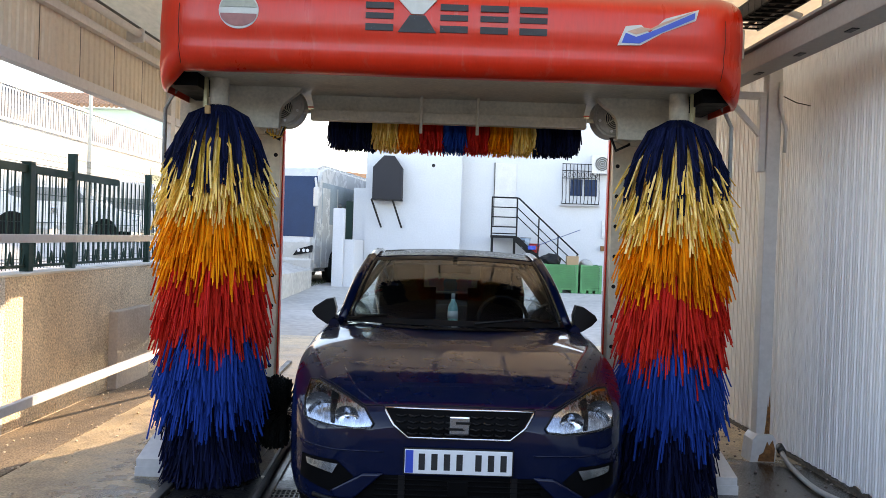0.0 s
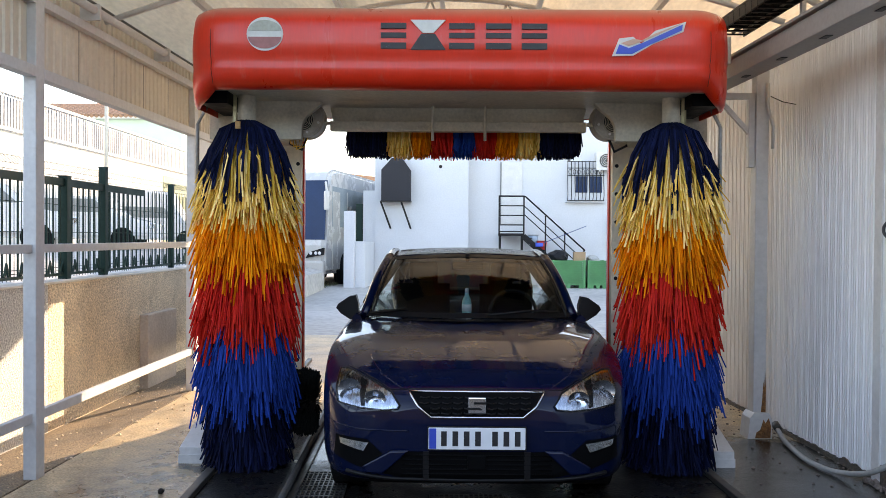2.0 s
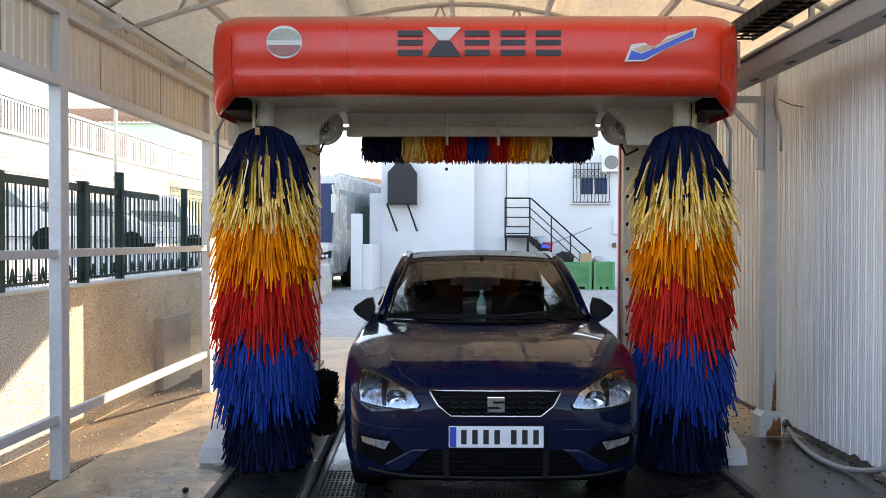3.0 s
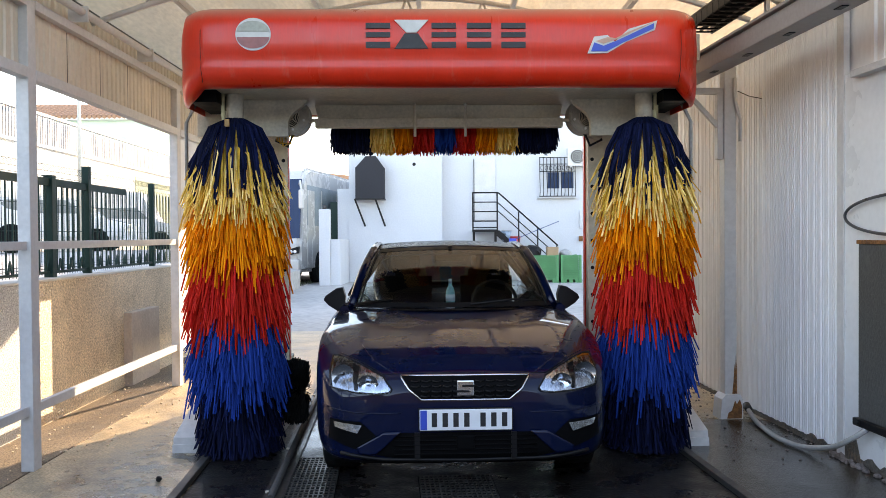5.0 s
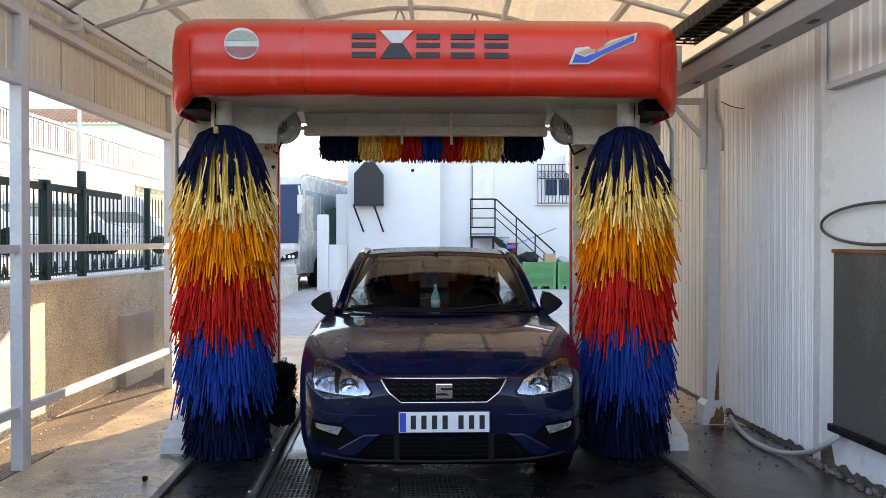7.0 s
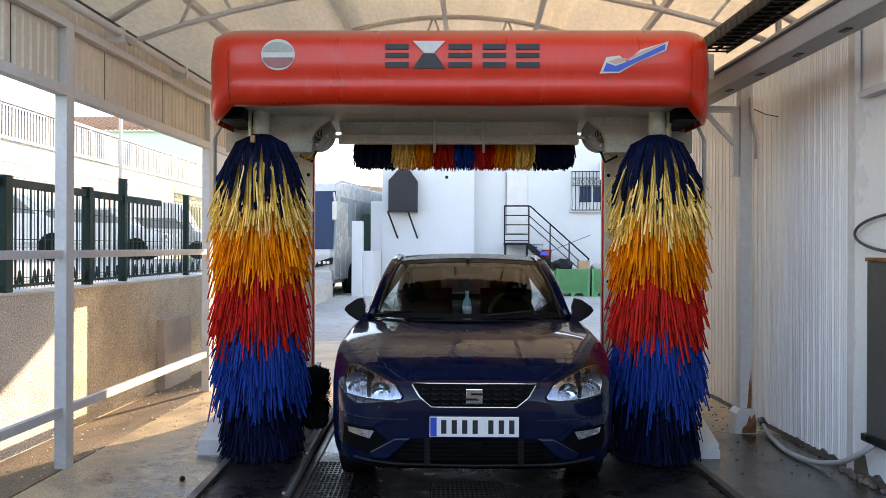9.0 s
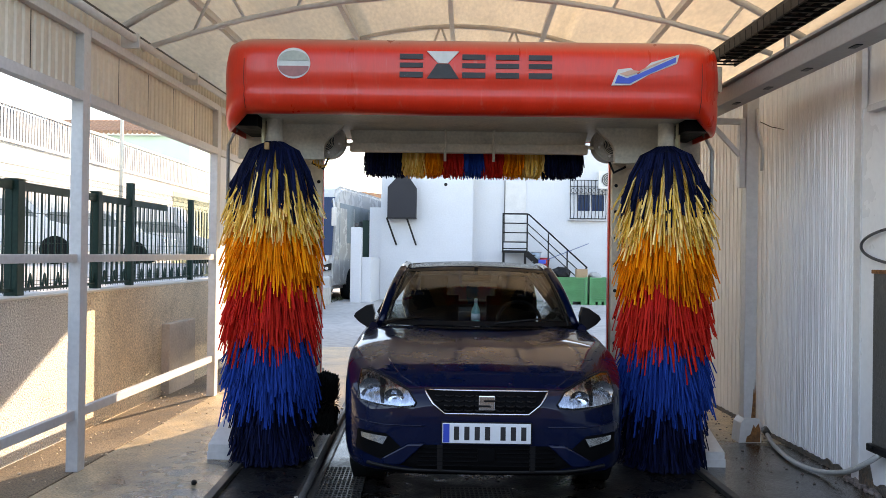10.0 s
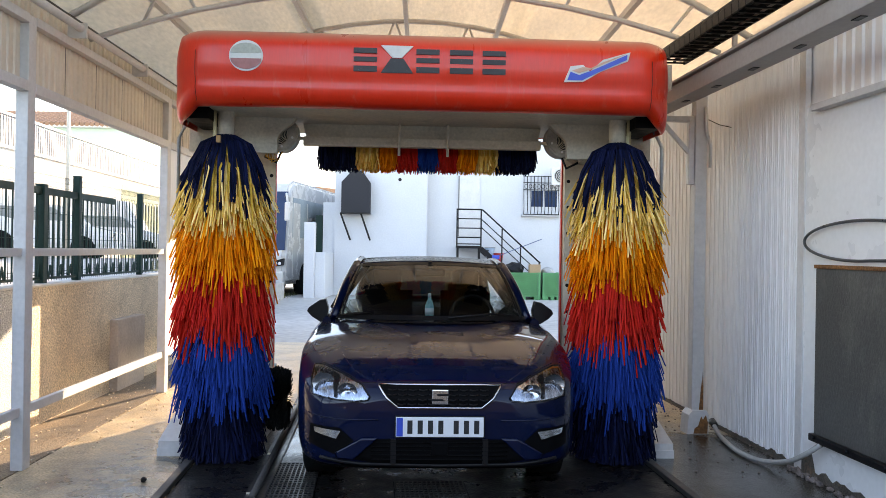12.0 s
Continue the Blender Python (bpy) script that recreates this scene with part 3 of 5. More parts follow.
def build_rail_frame():
    f = thing("gantry_rail", "grey steel overhead beam on a white post with brackets", "overhead rail", BAY, kind="structure")
    px, py = 2.17, 6.03
    part("post", bm_box(px - 0.05, px + 0.05, py - 0.05, py + 0.05, 0.0, 2.86, bevel=0.006), M_STEEL, f)
    part("foot", bm_prism([(px - 0.10, 0.0), (px + 0.085, 0.0), (px + 0.085, 0.16), (px + 0.06, 0.20), (px - 0.055, 0.20), (px - 0.085, 0.16)], "xz", py - 0.085, py + 0.085), M_STEEL, f)
    part("rust_patch", bm_prism([(px - 0.045, 0.005), (px + 0.075, 0.005), (px + 0.078, 0.10), (px + 0.06, 0.16), (px + 0.035, 0.12), (px + 0.02, 0.15), (px - 0.005, 0.07), (px - 0.035, 0.05)], "xz", py - 0.090, py - 0.0845), M_RUST, f, "rusty stain on the post foot")
    part("rust_streak", bm_prism([(px + 0.012, 0.2), (px + 0.049, 0.2), (px + 0.049, 0.40), (px + 0.042, 0.52), (px + 0.036, 0.38), (px + 0.03, 0.44), (px + 0.022, 0.30)], "xz", py - 0.0535, py - 0.0500), M_RUST, f, "rusty streak on the post")
    part("beam", bm_box(1.83, 2.01, 1.0, 9.0, 2.76, 2.89, bevel=0.008), M_BEAM, f)
    part("top_flange", bm_box(1.80, 2.04, 1.0, 9.0, 2.894, 2.912), M_BEAM, f)
    for k in range(10):
        y = 1.3 + 0.62 * k
        part("slot", bm_box(1.90, 1.94, y, y + 0.09, 2.754, 2.7585), M_BLACK, f)
    part("bracket", bm_beam((1.72, py, 2.665), (px + 0.05, py, 2.665), 0.05, 0.05, bevel=0.004), M_STEEL, f)
    part("brace", bm_beam((1.84, py, 2.64), (px - 0.05, py, 2.34), 0.035, 0.035), M_STEEL, f)
    part("brace_plate", bm_box(px - 0.10, px - 0.052, py - 0.03, py + 0.03, 2.11, 2.66, bevel=0.004), M_STEEL, f)
    part("conduit", bm_tube([(px + 0.03, py - 0.07, 2.76), (px + 0.03, py - 0.07, 2.58), (px + 0.07, py - 0.08, 2.42), (px + 0.07, py - 0.07, 2.25)], 0.014, 8), M_STEEL, f)
    part("loose_wire", bm_tube([(px + 0.06, py - 0.05, 2.66), (px + 0.16, py - 0.04, 2.62), (px + 0.26, py - 0.05, 2.60)], 0.004, 5), M_BLACK, f)
    part("cable_tray", bm_box(1.685, 1.915, 1.0, 5.78, 3.136, 3.15), M_DARKSTEEL, f)
    for y in (1.6, 3.2, 4.8):
        part("tray_arm", bm_beam((1.70, y, 3.162), (1.96, y, 3.162), 0.03, 0.02), M_STEEL, f)
        part("tray_post", bm_beam((1.94, y, 2.912), (1.94, y, 3.17), 0.03, 0.03), M_STEEL, f)
    # cable chain lying along the tray
    ch = thing("cable_chain", "black plastic cable carrier chain along the overhead rail", "cable chain", BAY @ Matrix.Translation((0.085, 0, 0.27)))
    link = bpy.data.meshes.new("link")
    b = bm_box(-0.12, -0.105, -0.05, 0.05, 0, 0.075, bevel=0.004)
    bm_box(0.105, 0.12, -0.05, 0.05, 0, 0.075, b, 0.004)
    bm_box(-0.10, 0.10, -0.010, 0.010, 0, 0.010, b)
    bm_box(-0.10, 0.10, -0.010, 0.010, 0.065, 0.075, b)
    b.to_mesh(link)
    b.free()
    link.materials.append(M_BLACK)
    for k in range(45):
        share("link", link, ch, pose(1.715, 1.05 + 0.105 * k, 2.785))
    part("cable", bm_tube([(1.66, 1.0, 2.815), (1.66, 5.7, 2.815)], 0.012, 6), M_RUBBER, ch)
    part("cable", bm_tube([(1.74, 1.0, 2.815), (1.74, 5.7, 2.815)], 0.015, 6), M_RUBBER, ch)
    part("cable", bm_tube([(1.79, 1.0, 2.81), (1.79, 5.7, 2.81)], 0.009, 6), M_HOSE, ch)


build_rail_frame()


def build_floor_rails():
    solid("floor_channel", bm_box(-1.80, 1.38, 0.3, 5.3, -0.02, 0.003), mat("black_floor_film", (0.016, 0.0155, 0.015), 0.36, grain=50, vary=0.4, big=3, bigvary=0.4, bump=0.25, rvary=0.28, spec=0.2), "thin black film on the floor between the gantry rails", "floor", "structure").matrix_basis = BAY
    for x in (-1.84, 1.415):
        solid("track_rail", bm_box(x - 0.028, x + 0.028, -3, 10, 0.0, 0.035, bevel=0.006), M_DARKSTEEL, "dark steel floor rail that the wash gantry runs on", "rail", "structure", "gantry rails").matrix_basis = BAY
    for x, y0 in ((-1.27, 4.0), (0.92, 5.4)):
        g = thing("wheel_guide", "wet steel wheel guide rail on the bay floor", "guide rail", BAY, "wheel guides", "structure")
        part("tube", bm_tube([(x, y0, 0.045), (x, 9.5, 0.045)], 0.022, 10), M_DARKSTEEL, g)
        part("flange", bm_box(x - 0.06, x + 0.06, y0, 9.5, 0.0, 0.018), M_DARKSTEEL, g)
        for k in range(5):
            part("bolt", bm_tube([(x - 0.045, y0 + 0.2 + k, 0.018), (x - 0.045, y0 + 0.2 + k, 0.03)], 0.012, 6), M_GALV, g)

    def grate(x0, x1, y0, y1):
        g = thing("floor_grate", "dark perforated steel floor grate, wet", "grate", BAY, kind="structure")
        bm = bmesh.new()
        nx, ny = int((x1 - x0) / 0.028), int((y1 - y0) / 0.05)
        for i in range(nx + 1):
            x = x0 + (x1 - x0) * i / nx
            bm_box(x - 0.004, x + 0.004, y0, y1, 0.006, 0.014, bm)
        for j in range(ny + 1):
            y = y0 + (y1 - y0) * j / ny
            bm_box(x0, x1, y - 0.006, y + 0.006, 0.006, 0.013, bm)
        part("mesh", bm, M_DARKSTEEL, g, kind="stuff")
        part("tray", bm_box(x0 - 0.01, x1 + 0.01, y0 - 0.01, y1 + 0.01, 0.0032, 0.0062), M_PITCH, g)
    grate(-1.22, -0.93, 3.8, 4.99)
    grate(-0.42, 0.02, 2.6, 4.5)


build_floor_rails()


# ---- wash gantry ----
GX, GY, TURN = 0.043, 5.03, 1.3
GANTRY = pose(GX, GY, 0, 0, 0, TURN) @ Matrix.Scale(1.08, 4)


def strands(rows, seed, flat=0.006):
    """Foam strips. rows: (root, knee, tip, width) in the brush's space; each a thin tapered-free strip of two bends."""
    rng = random.Random(seed)
    verts, faces = [], []
    for root, knee, mid, tip, w in rows:
        pts = [Vector(p) for p in (root, knee, mid, tip)]
        d = pts[-1] - pts[0]
        side = Vector((-d.y, d.x, 0))
        if side.length < 1e-4:
            side = Vector((1, 0, 0))
        side.normalize()
        side.rotate(Euler((0, 0, rng.uniform(-0.7, 0.7))))
        out = Vector((d.x, d.y, 0))
        out = out.normalized() if out.length > 1e-4 else Vector((0, 1, 0))
        base = len(verts)
        for k, p in enumerate(pts):
            ww = w * (0.8, 1.0, 1.0, 0.62)[k]
            for a, b in ((-1, -1), (1, -1), (1, 1), (-1, 1)):
                verts.append(p + side * a * ww / 2 + out * b * flat / 2)
        for k in range(3):
            for i in range(4):
                j = (i + 1) % 4
                faces.append((base + 4 * k + i, base + 4 * k + j, base + 4 * k + 4 + j, base + 4 * k + 4 + i))
        faces.append((base + 12, base + 13, base + 14, base + 15))
    me = bpy.data.meshes.new("bristle_band")
    me.from_pydata(verts, [], faces)
    me.update()
    return me


def brush_tier(name, colour, parent, z0, z1, r_out, length, n, seed, droop, jitter=0.03):
    """One colour of a standing brush: strips rooted on the core between z0 and z1, hanging out and down to radius r_out."""
    r_out *= 0.87
    rng = random.Random(seed)
    rows = []
    for _ in range(int(n * 1.0)):
        a = rng.uniform(0, 2 * math.pi)
        h = rng.uniform(z1 - 0.03, z0 + 0.03)
        ln = length * (rng.uniform(0.80, 1.10) + 0.10 * math.sin(5 * a + seed))
        ro = r_out * (rng.uniform(0.72, 1.06) if rng.random() > 0.12 else rng.uniform(1.05, 1.2))
        ca, sa = math.cos(a), math.sin(a)
        a2 = a + rng.gauss(0, 0.24)
        cb, sb = math.cos(a2), math.sin(a2)
        rk = ro * droop * 0.84 * rng.uniform(0.85, 1.1)
        drop1 = max(0.02, ln * 0.16)
        rm = (rk + ro) / 2 * 1.02
        rows.append(((0.06 * ca, 0.06 * sa, h), (rk * ca, rk * sa, h - drop1), (rm * cb + rng.gauss(0, 0.012), rm * sb + rng.gauss(0, 0.012), h - drop1 - (ln - drop1) * 0.45 * rng.uniform(0.9, 1.1)),
                     (ro * cb, ro * sb, max(0.015, h - ln + rng.uniform(-jitter, jitter))), rng.uniform(0.0085, 0.014)))
    me = strands(rows, seed)
    me.materials.append(M_STRAND[colour])
    ob = new(name, me)
    ob.parent = parent
    return tagged(ob, colour + " foam strips", kind="stuff")


def standing_brush(seed, m):
    b = thing("standing_brush", "tall standing wash brush with tiers of coloured foam strips", "wash brush", m, "standing brushes")
    part("core", bm_tube([(0, 0, 0.06), (0, 0, 2.12)], 0.06, 14), M_DARKSTEEL, b)
    part("drive_pole", bm_tube([(0, 0, 2.10), (0, 0, 2.45)], 0.055, 20), M_GALV, b)
    part("pole_strip", bm_box(-0.078, -0.058, -0.05, -0.02, 2.10, 2.42), mat("yellowed_steel", (0.5, 0.45, 0.28), 0.5, 0.4), b)
    part("top_clip", bm_box(-0.014, 0.014, -0.25, -0.225, 2.075, 2.12, bevel=0.003), mat("wood_clip", (0.35, 0.2, 0.08), 0.7), b)
    brush_tier("bristle_band", "navy", b, 0.42, 0.26, 0.285, 0.36, 900, seed + 1, 0.72, 0.04)
    brush_tier("bristle_band", "navy", b, 0.66, 0.44, 0.29, 0.38, 800, seed + 2, 0.74, 0.05)
    brush_tier("bristle_band", "blue", b, 1.06, 0.84, 0.335, 0.50, 1500, seed + 3, 0.66, 0.05)
    brush_tier("bristle_band", "red", b, 1.50, 1.28, 0.335, 0.54, 1450, seed + 4, 0.66, 0.05)
    brush_tier("bristle_band", "orange", b, 1.80, 1.62, 0.345, 0.48, 1150, seed + 5, 0.64, 0.05)
    brush_tier("bristle_band", "yellow", b, 2.10, 1.93, 0.345, 0.47, 1300, seed + 6, 0.52, 0.07)
    # the navy cap: strips laid over the top in locks, with gaps between
    rng = random.Random(seed + 7)
    rows = []
    for _ in range(800):
        lock = rng.randrange(21)
        da, mid = rng.gauss(0, 0.062), lock * 2 * math.pi / 21 + 0.3
        ca, sa = math.cos(mid + da), math.sin(mid + da)
        cb, sb = math.cos(mid + da * 0.45), math.sin(mid + da * 0.45)
        ln = rng.uniform(0.28, 0.47) + 0.06 * math.sin(lock * 2.3)
        rows.append(((0.06 * ca, 0.06 * sa, 2.14 + rng.uniform(0, 0.015)), (0.165 * ca, 0.165 * sa, 2.085 + rng.uniform(-0.02, 0.015)),
                     (0.238 * (ca + cb) / 2, 0.238 * (sa + sb) / 2, 1.945 + rng.uniform(-0.02, 0.02)), (0.295 * cb, 0.295 * sb, 2.10 - ln), rng.uniform(0.008, 0.013)))
    me = strands(rows, seed)
    me.materials.append(M_STRAND["navy"])
    cap = new("bristle_band", me)
    cap.parent = b
    tagged(cap, "navy foam strips of the cap", kind="stuff")
    return b


def gantry_at(x, y, z=0, rz=0):
    return GANTRY @ pose(x, y, z, 0, 0, rz)


standing_brush(11, gantry_at(-1.325, 0))
standing_brush(47, gantry_at(1.325, 0, 0, 140))


def cover_shape():
    """The red hood: a rounded section swept across, with caps that curl back and down at both ends."""
    prof = [(1.02, 2.30), (1.02, 2.62)] + arc(0.90, 2.62, 0.12, 0.135, 0, 90, 4) + [(-0.20, 2.762)] + arc(-0.29, 2.62, 0.16, 0.145, 90, 180, 6) \
        + [(-0.455, 2.54), (-0.452, 2.47), (-0.435, 2.435), (-0.445, 2.40)] + arc(-0.32, 2.385, 0.125, 0.105, 180, 262, 6) + [(-0.30, 2.285)]
    cols = []
    for x in [-1.605 + 3.21 * k / 60 for k in range(61)]:
        e = max(0.0, (abs(x) - 1.36) / 0.245)
        shrink = 1 - math.sqrt(max(0.0, 1 - min(1, e) ** 2)) if e > 0 else 0.0
        drop = 0.085 * min(1.0, max(0.0, (abs(x) - 1.45) / 0.08))
        cols.append([(x, y + 0.24 * shrink * (1 if y < 0 else -0.4), z - (0.05 * shrink if z > 2.6 else 0) - (drop * min(1.0, (2.45 - z) / 0.14) if z < 2.45 else 0) + 0.012) for y, z in prof])
    return cols


def build_gantry():
    g = thing("wash_gantry", "rollover wash gantry with faded red hood and grey frame", "car wash machine", GANTRY)
    cols = cover_shape()
    bm = bmesh.new()
    vs = [[bm.verts.new(p) for p in c] for c in cols]
    fs = []
    for i in range(len(vs) - 1):
        for j in range(len(vs[0]) - 1):
            f = bm.faces.new((vs[i][j], vs[i][j + 1], vs[i + 1][j + 1], vs[i + 1][j]))
            f.smooth = True
            fs.append(f)
    for c in (vs[0], vs[-1]):
        fs.append(bm.faces.new(c))
    bmesh.ops.recalc_face_normals(bm, faces=fs)
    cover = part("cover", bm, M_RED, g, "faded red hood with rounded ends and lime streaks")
    for s in (-1, 1):
        x = s * 1.43
        part("seam", bm_tube([(x, -0.448, 2.62), (x, -0.457, 2.54), (x, -0.452, 2.47), (x, -0.436, 2.43), (x, -0.445, 2.39), (x, -0.40, 2.315)], 0.0018, 5), M_BLACK, g)
    for s in (-1, 1):
        part("end_liner", bm_box(s * 1.40, s * 1.565, -0.19, 0.95, 2.235, 2.33), M_PITCH, g)
    part("inner_plate", bm_box(-1.47, 1.47, -0.28, 0.95, 2.31, 2.325), M_GALV, g)
    # badges on the front: a round one, a row of dark bars and a slanted stripe
    yf = -0.4565
    disc = [(-1.118 + 0.104 * math.cos(a * math.pi / 16), 2.59 + 0.096 * math.sin(a * math.pi / 16)) for a in range(32)]
    badge = part("badge", bm_prism(disc, "xz", yf - 0.004, yf + 0.02), M_SILVER, g, "round silver and maroon badge")
    low = [(-1.118 + 0.095 * math.cos(a * math.pi / 16), 2.572 + 0.066 * math.sin(a * math.pi / 16)) for a in range(16, 33)]
    part("badge_half", bm_prism(low, "xz", yf - 0.008, yf - 0.003), M_MAROON, badge)
    up = [(-1.118 + 0.095 * math.cos(a * math.pi / 16), 2.606 + 0.062 * math.sin(a * math.pi / 16)) for a in range(0, 17)]
    part("badge_half", bm_prism(up, "xz", yf - 0.008, yf - 0.003), mat("badge_grey", (0.36, 0.37, 0.31), 0.4), badge)
    for x0 in (-0.455, -0.065, 0.145, 0.35):
        ln = 0.145
        for z0, z1, q in ((2.625, 2.657, 1.0), (2.572, 2.602, 1.0), (2.51, 2.545, 1.0)):
            part("badge_bar", bm_box(x0, x0 + ln * q, yf - 0.004, yf + 0.02, z0, z1), M_INK, g, "scratched black bar")
    part("badge_wedge", bm_prism([(-0.285, 2.675), (-0.085, 2.675), (-0.155, 2.60), (-0.215, 2.60)], "xz", yf - 0.004, yf + 0.02), M_SILVER, g, "worn silver wedge")
    part("badge_wedge", bm_prism([(-0.225, 2.595), (-0.145, 2.595), (-0.085, 2.505), (-0.285, 2.505)], "xz", yf - 0.004, yf + 0.02), M_INK, g, "black wedge")
    st = part("stripe", bm_prism([(0.865, 2.475), (0.905, 2.575), (0.985, 2.585), (1.03, 2.545), (1.11, 2.62), (1.285, 2.672), (1.27, 2.615), (1.10, 2.545), (0.985, 2.478)], "xz", yf - 0.004, yf + 0.02), M_SILVER, g, "slanted blue, pink and white stripe badge")
    part("stripe_low", bm_prism([(0.885, 2.487), (0.905, 2.54), (0.96, 2.52), (1.05, 2.555), (1.265, 2.655), (1.262, 2.622), (1.08, 2.540), (0.98, 2.487)], "xz", yf - 0.008, yf - 0.003), M_BLUEBAND, st)
    part("stripe_top", bm_prism([(0.915, 2.548), (0.985, 2.572), (1.035, 2.565), (1.10, 2.60), (1.262, 2.663), (1.25, 2.655), (1.05, 2.563), (0.96, 2.532)], "xz", yf - 0.008, yf - 0.003), M_PINK, st)
    # frame
    part("cross_beam", bm_prism([(-0.98, 2.50), (-0.98, 2.39), (-0.885, 2.39), (-0.845, 2.20), (0.845, 2.20), (0.885, 2.39), (0.98, 2.39), (0.98, 2.50)], "xz", 0.46, 0.62), M_GALV, g)
    part("spray_bar", bm_box(-0.86, 0.86, 0.38, 0.46, 2.145, 2.21, bevel=0.006), M_GALV, g)
    for k in range(9):
        part("nozzle", bm_tube([(-0.74 + 0.185 * k, 0.372, 2.165), (-0.74 + 0.185 * k, 0.40, 2.165)], 0.014, 8), M_GALV, g)
    for x in (-0.17, 0.18):
        part("feed_pipe", bm_tube([(x, 0.37, 2.42), (x, 0.365, 2.25), (x, 0.365, 2.08)], 0.010, 8), M_GALV, g)
    for s in (-1, 1):
        side = [(s * 0.97, 2.44), (s * 1.62, 2.44), (s * 1.66, 2.22), (s * 1.66, 2.08), (s * 1.18, 2.08), (s * 1.10, 2.12), (s * 1.0, 2.30)]
        part("side_housing", bm_prism(side, "xz", 0.36, 0.80), M_GALV, g)
        # blower: a snail of sheet steel with a mesh mouth
        c = (s * 1.0, 2.262)
        rim = [(c[0] + 0.150 * math.cos(a * math.pi / 20), c[1] + 0.150 * math.sin(a * math.pi / 20)) for a in range(40)]
        bl = part("blower", bm_prism(rim, "xz", 0.30, 0.46), M_DULLGALV, g, "round sheet-steel blower")
        bl.matrix_basis = Matrix.Translation((c[0] + s * 0.01, 0, c[1] - 0.045)) @ Matrix.Diagonal((0.82, 1, 0.86, 1)) @ Matrix.Translation((-c[0], 0, -c[1]))
        face = [(c[0] + 0.132 * math.cos(a * math.pi / 20), c[1] + 0.132 * math.sin(a * math.pi / 20)) for a in range(40)]
        part("face_plate", bm_prism(face, "xz", 0.288, 0.30), M_DULLGALV, bl)
        gx, gz = c[0] + s * 0.015, c[1] - 0.018
        part("grille", bm_tube([(gx, 0.284, gz), (gx, 0.2875, gz)], 0.083, 28), M_BLACK, bl)
        for q in range(6):
            rr = 0.014 + 0.0135 * q
            part("grille_ring", bm_tube([(gx + rr * math.cos(a * math.pi / 10), 0.280, gz + rr * math.sin(a * math.pi / 10)) for a in range(20)], 0.0026, 4, closed=True), M_GALV, bl)
        for q in range(3):
            a = radians(30 + 60 * q)
            part("grille_bar", bm_tube([(gx + 0.084 * math.cos(a), 0.280, gz + 0.084 * math.sin(a)), (gx - 0.084 * math.cos(a), 0.280, gz - 0.084 * math.sin(a))], 0.0026, 4), M_GALV, bl)
        for a in (200, 262, 330):
            bx_, bz_ = c[0] - s * 0.112 * math.cos(radians(a)) * -1, c[1] + 0.112 * math.sin(radians(a))
            part("bolt", bm_tube([(bx_, 0.276, bz_), (bx_, 0.29, bz_)], 0.010, 8), M_STEEL, bl)
        part("drain_pipe", bm_tube([(s * 0.86, 0.36, 2.19), (s * 0.90, 0.34, 2.185), (s * 0.97, 0.33, 2.125), (s * 1.06, 0.33, 2.09), (s * 1.12, 0.34, 2.07)], 0.014, 8), M_GALV, g)
        cowl = [(s * 0.92, 2.44), (s * 0.93, 2.38), (s * 0.945, 2.345), (s * 0.965, 2.318), (s * 1.0, 2.288), (s * 1.034, 2.264), (s * 1.062, 2.232), (s * 1.078, 2.19), (s * 1.08, 2.10), (s * 1.50, 2.10), (s * 1.54, 2.44)]
        part("cowl", bm_prism(cowl, "xz", 0.20, 0.262), M_GALV, g, "curved grey sheet cowl").matrix_basis = Matrix.Translation((-s * 0.06, 0, -0.035))
        # leg: an open channel with holes, red at its rear edge
        leg = part("leg", bm_box(s * 1.19, s * 1.62, 0.76, 1.30, 0.10, 2.32, bevel=0.008), M_GALV, g)
        part("leg_flange", bm_box(s * 1.105, s * 1.26, 0.735, 0.755, 0.10, 2.20, bevel=0.004), mat("aged_cream_paint", (0.70, 0.62, 0.49), 0.5, grain=25, vary=0.1, big=4, bigvary=0.15, dirt=((0.34, 0.22, 0.13), 6.0, 0.58, 0.7)), leg)
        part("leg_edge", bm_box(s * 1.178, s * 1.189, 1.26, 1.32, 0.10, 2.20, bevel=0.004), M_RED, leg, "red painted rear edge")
        for k in range(9):
            part("hole", bm_tube([(s * 1.135, 0.7335, 0.35 + 0.2 * k), (s * 1.135, 0.7365, 0.35 + 0.2 * k)], 0.014, 10), M_BLACK, leg)
        bx = part("base", bm_prism([(0.0, 0.0), (0.0, 0.10), (0.62, 0.26), (1.25, 0.26), (1.7, 0.10), (1.7, 0.0)], "yz", s * 1.12, s * 1.745), M_STEEL, g, "white painted base beam")
        part("base_edge", bm_box(s * 1.12, s * 1.75, -0.008, 0.0, 0.0, 0.055), M_STEEL, bx)
        # wheel brush
        wb = part("wheel_hub", bm_tube([(s * 0.93, 0.18, 0.36), (s * 1.2, 0.18, 0.36)], 0.125, 20), M_PITCH, g)
        rng = random.Random(5 + s)
        rows = []
        for _ in range(1500):
            a, f = rng.uniform(0, 2 * math.pi), rng.uniform(-1, 1)
            x = s * (0.99 + 0.085 * f)
            r1 = 0.215 * (1 - 0.13 * f * f) * rng.uniform(0.9, 1.06)
            q = [(x, 0.18 + r * math.cos(a), 0.36 + r * math.sin(a)) for r in (0.09, 0.11, 0.14, r1)]
            q[3] = (x + s * -0.012 * rng.random(), q[3][1], q[3][2])
            rows.append((*q, 0.009))
        me = strands(rows, 3)
        me.materials.append(M_RUBBER)
        br = new("wheel_brush", me)
        br.parent = wb
        tagged(br, "black wheel brush bristles", kind="stuff")
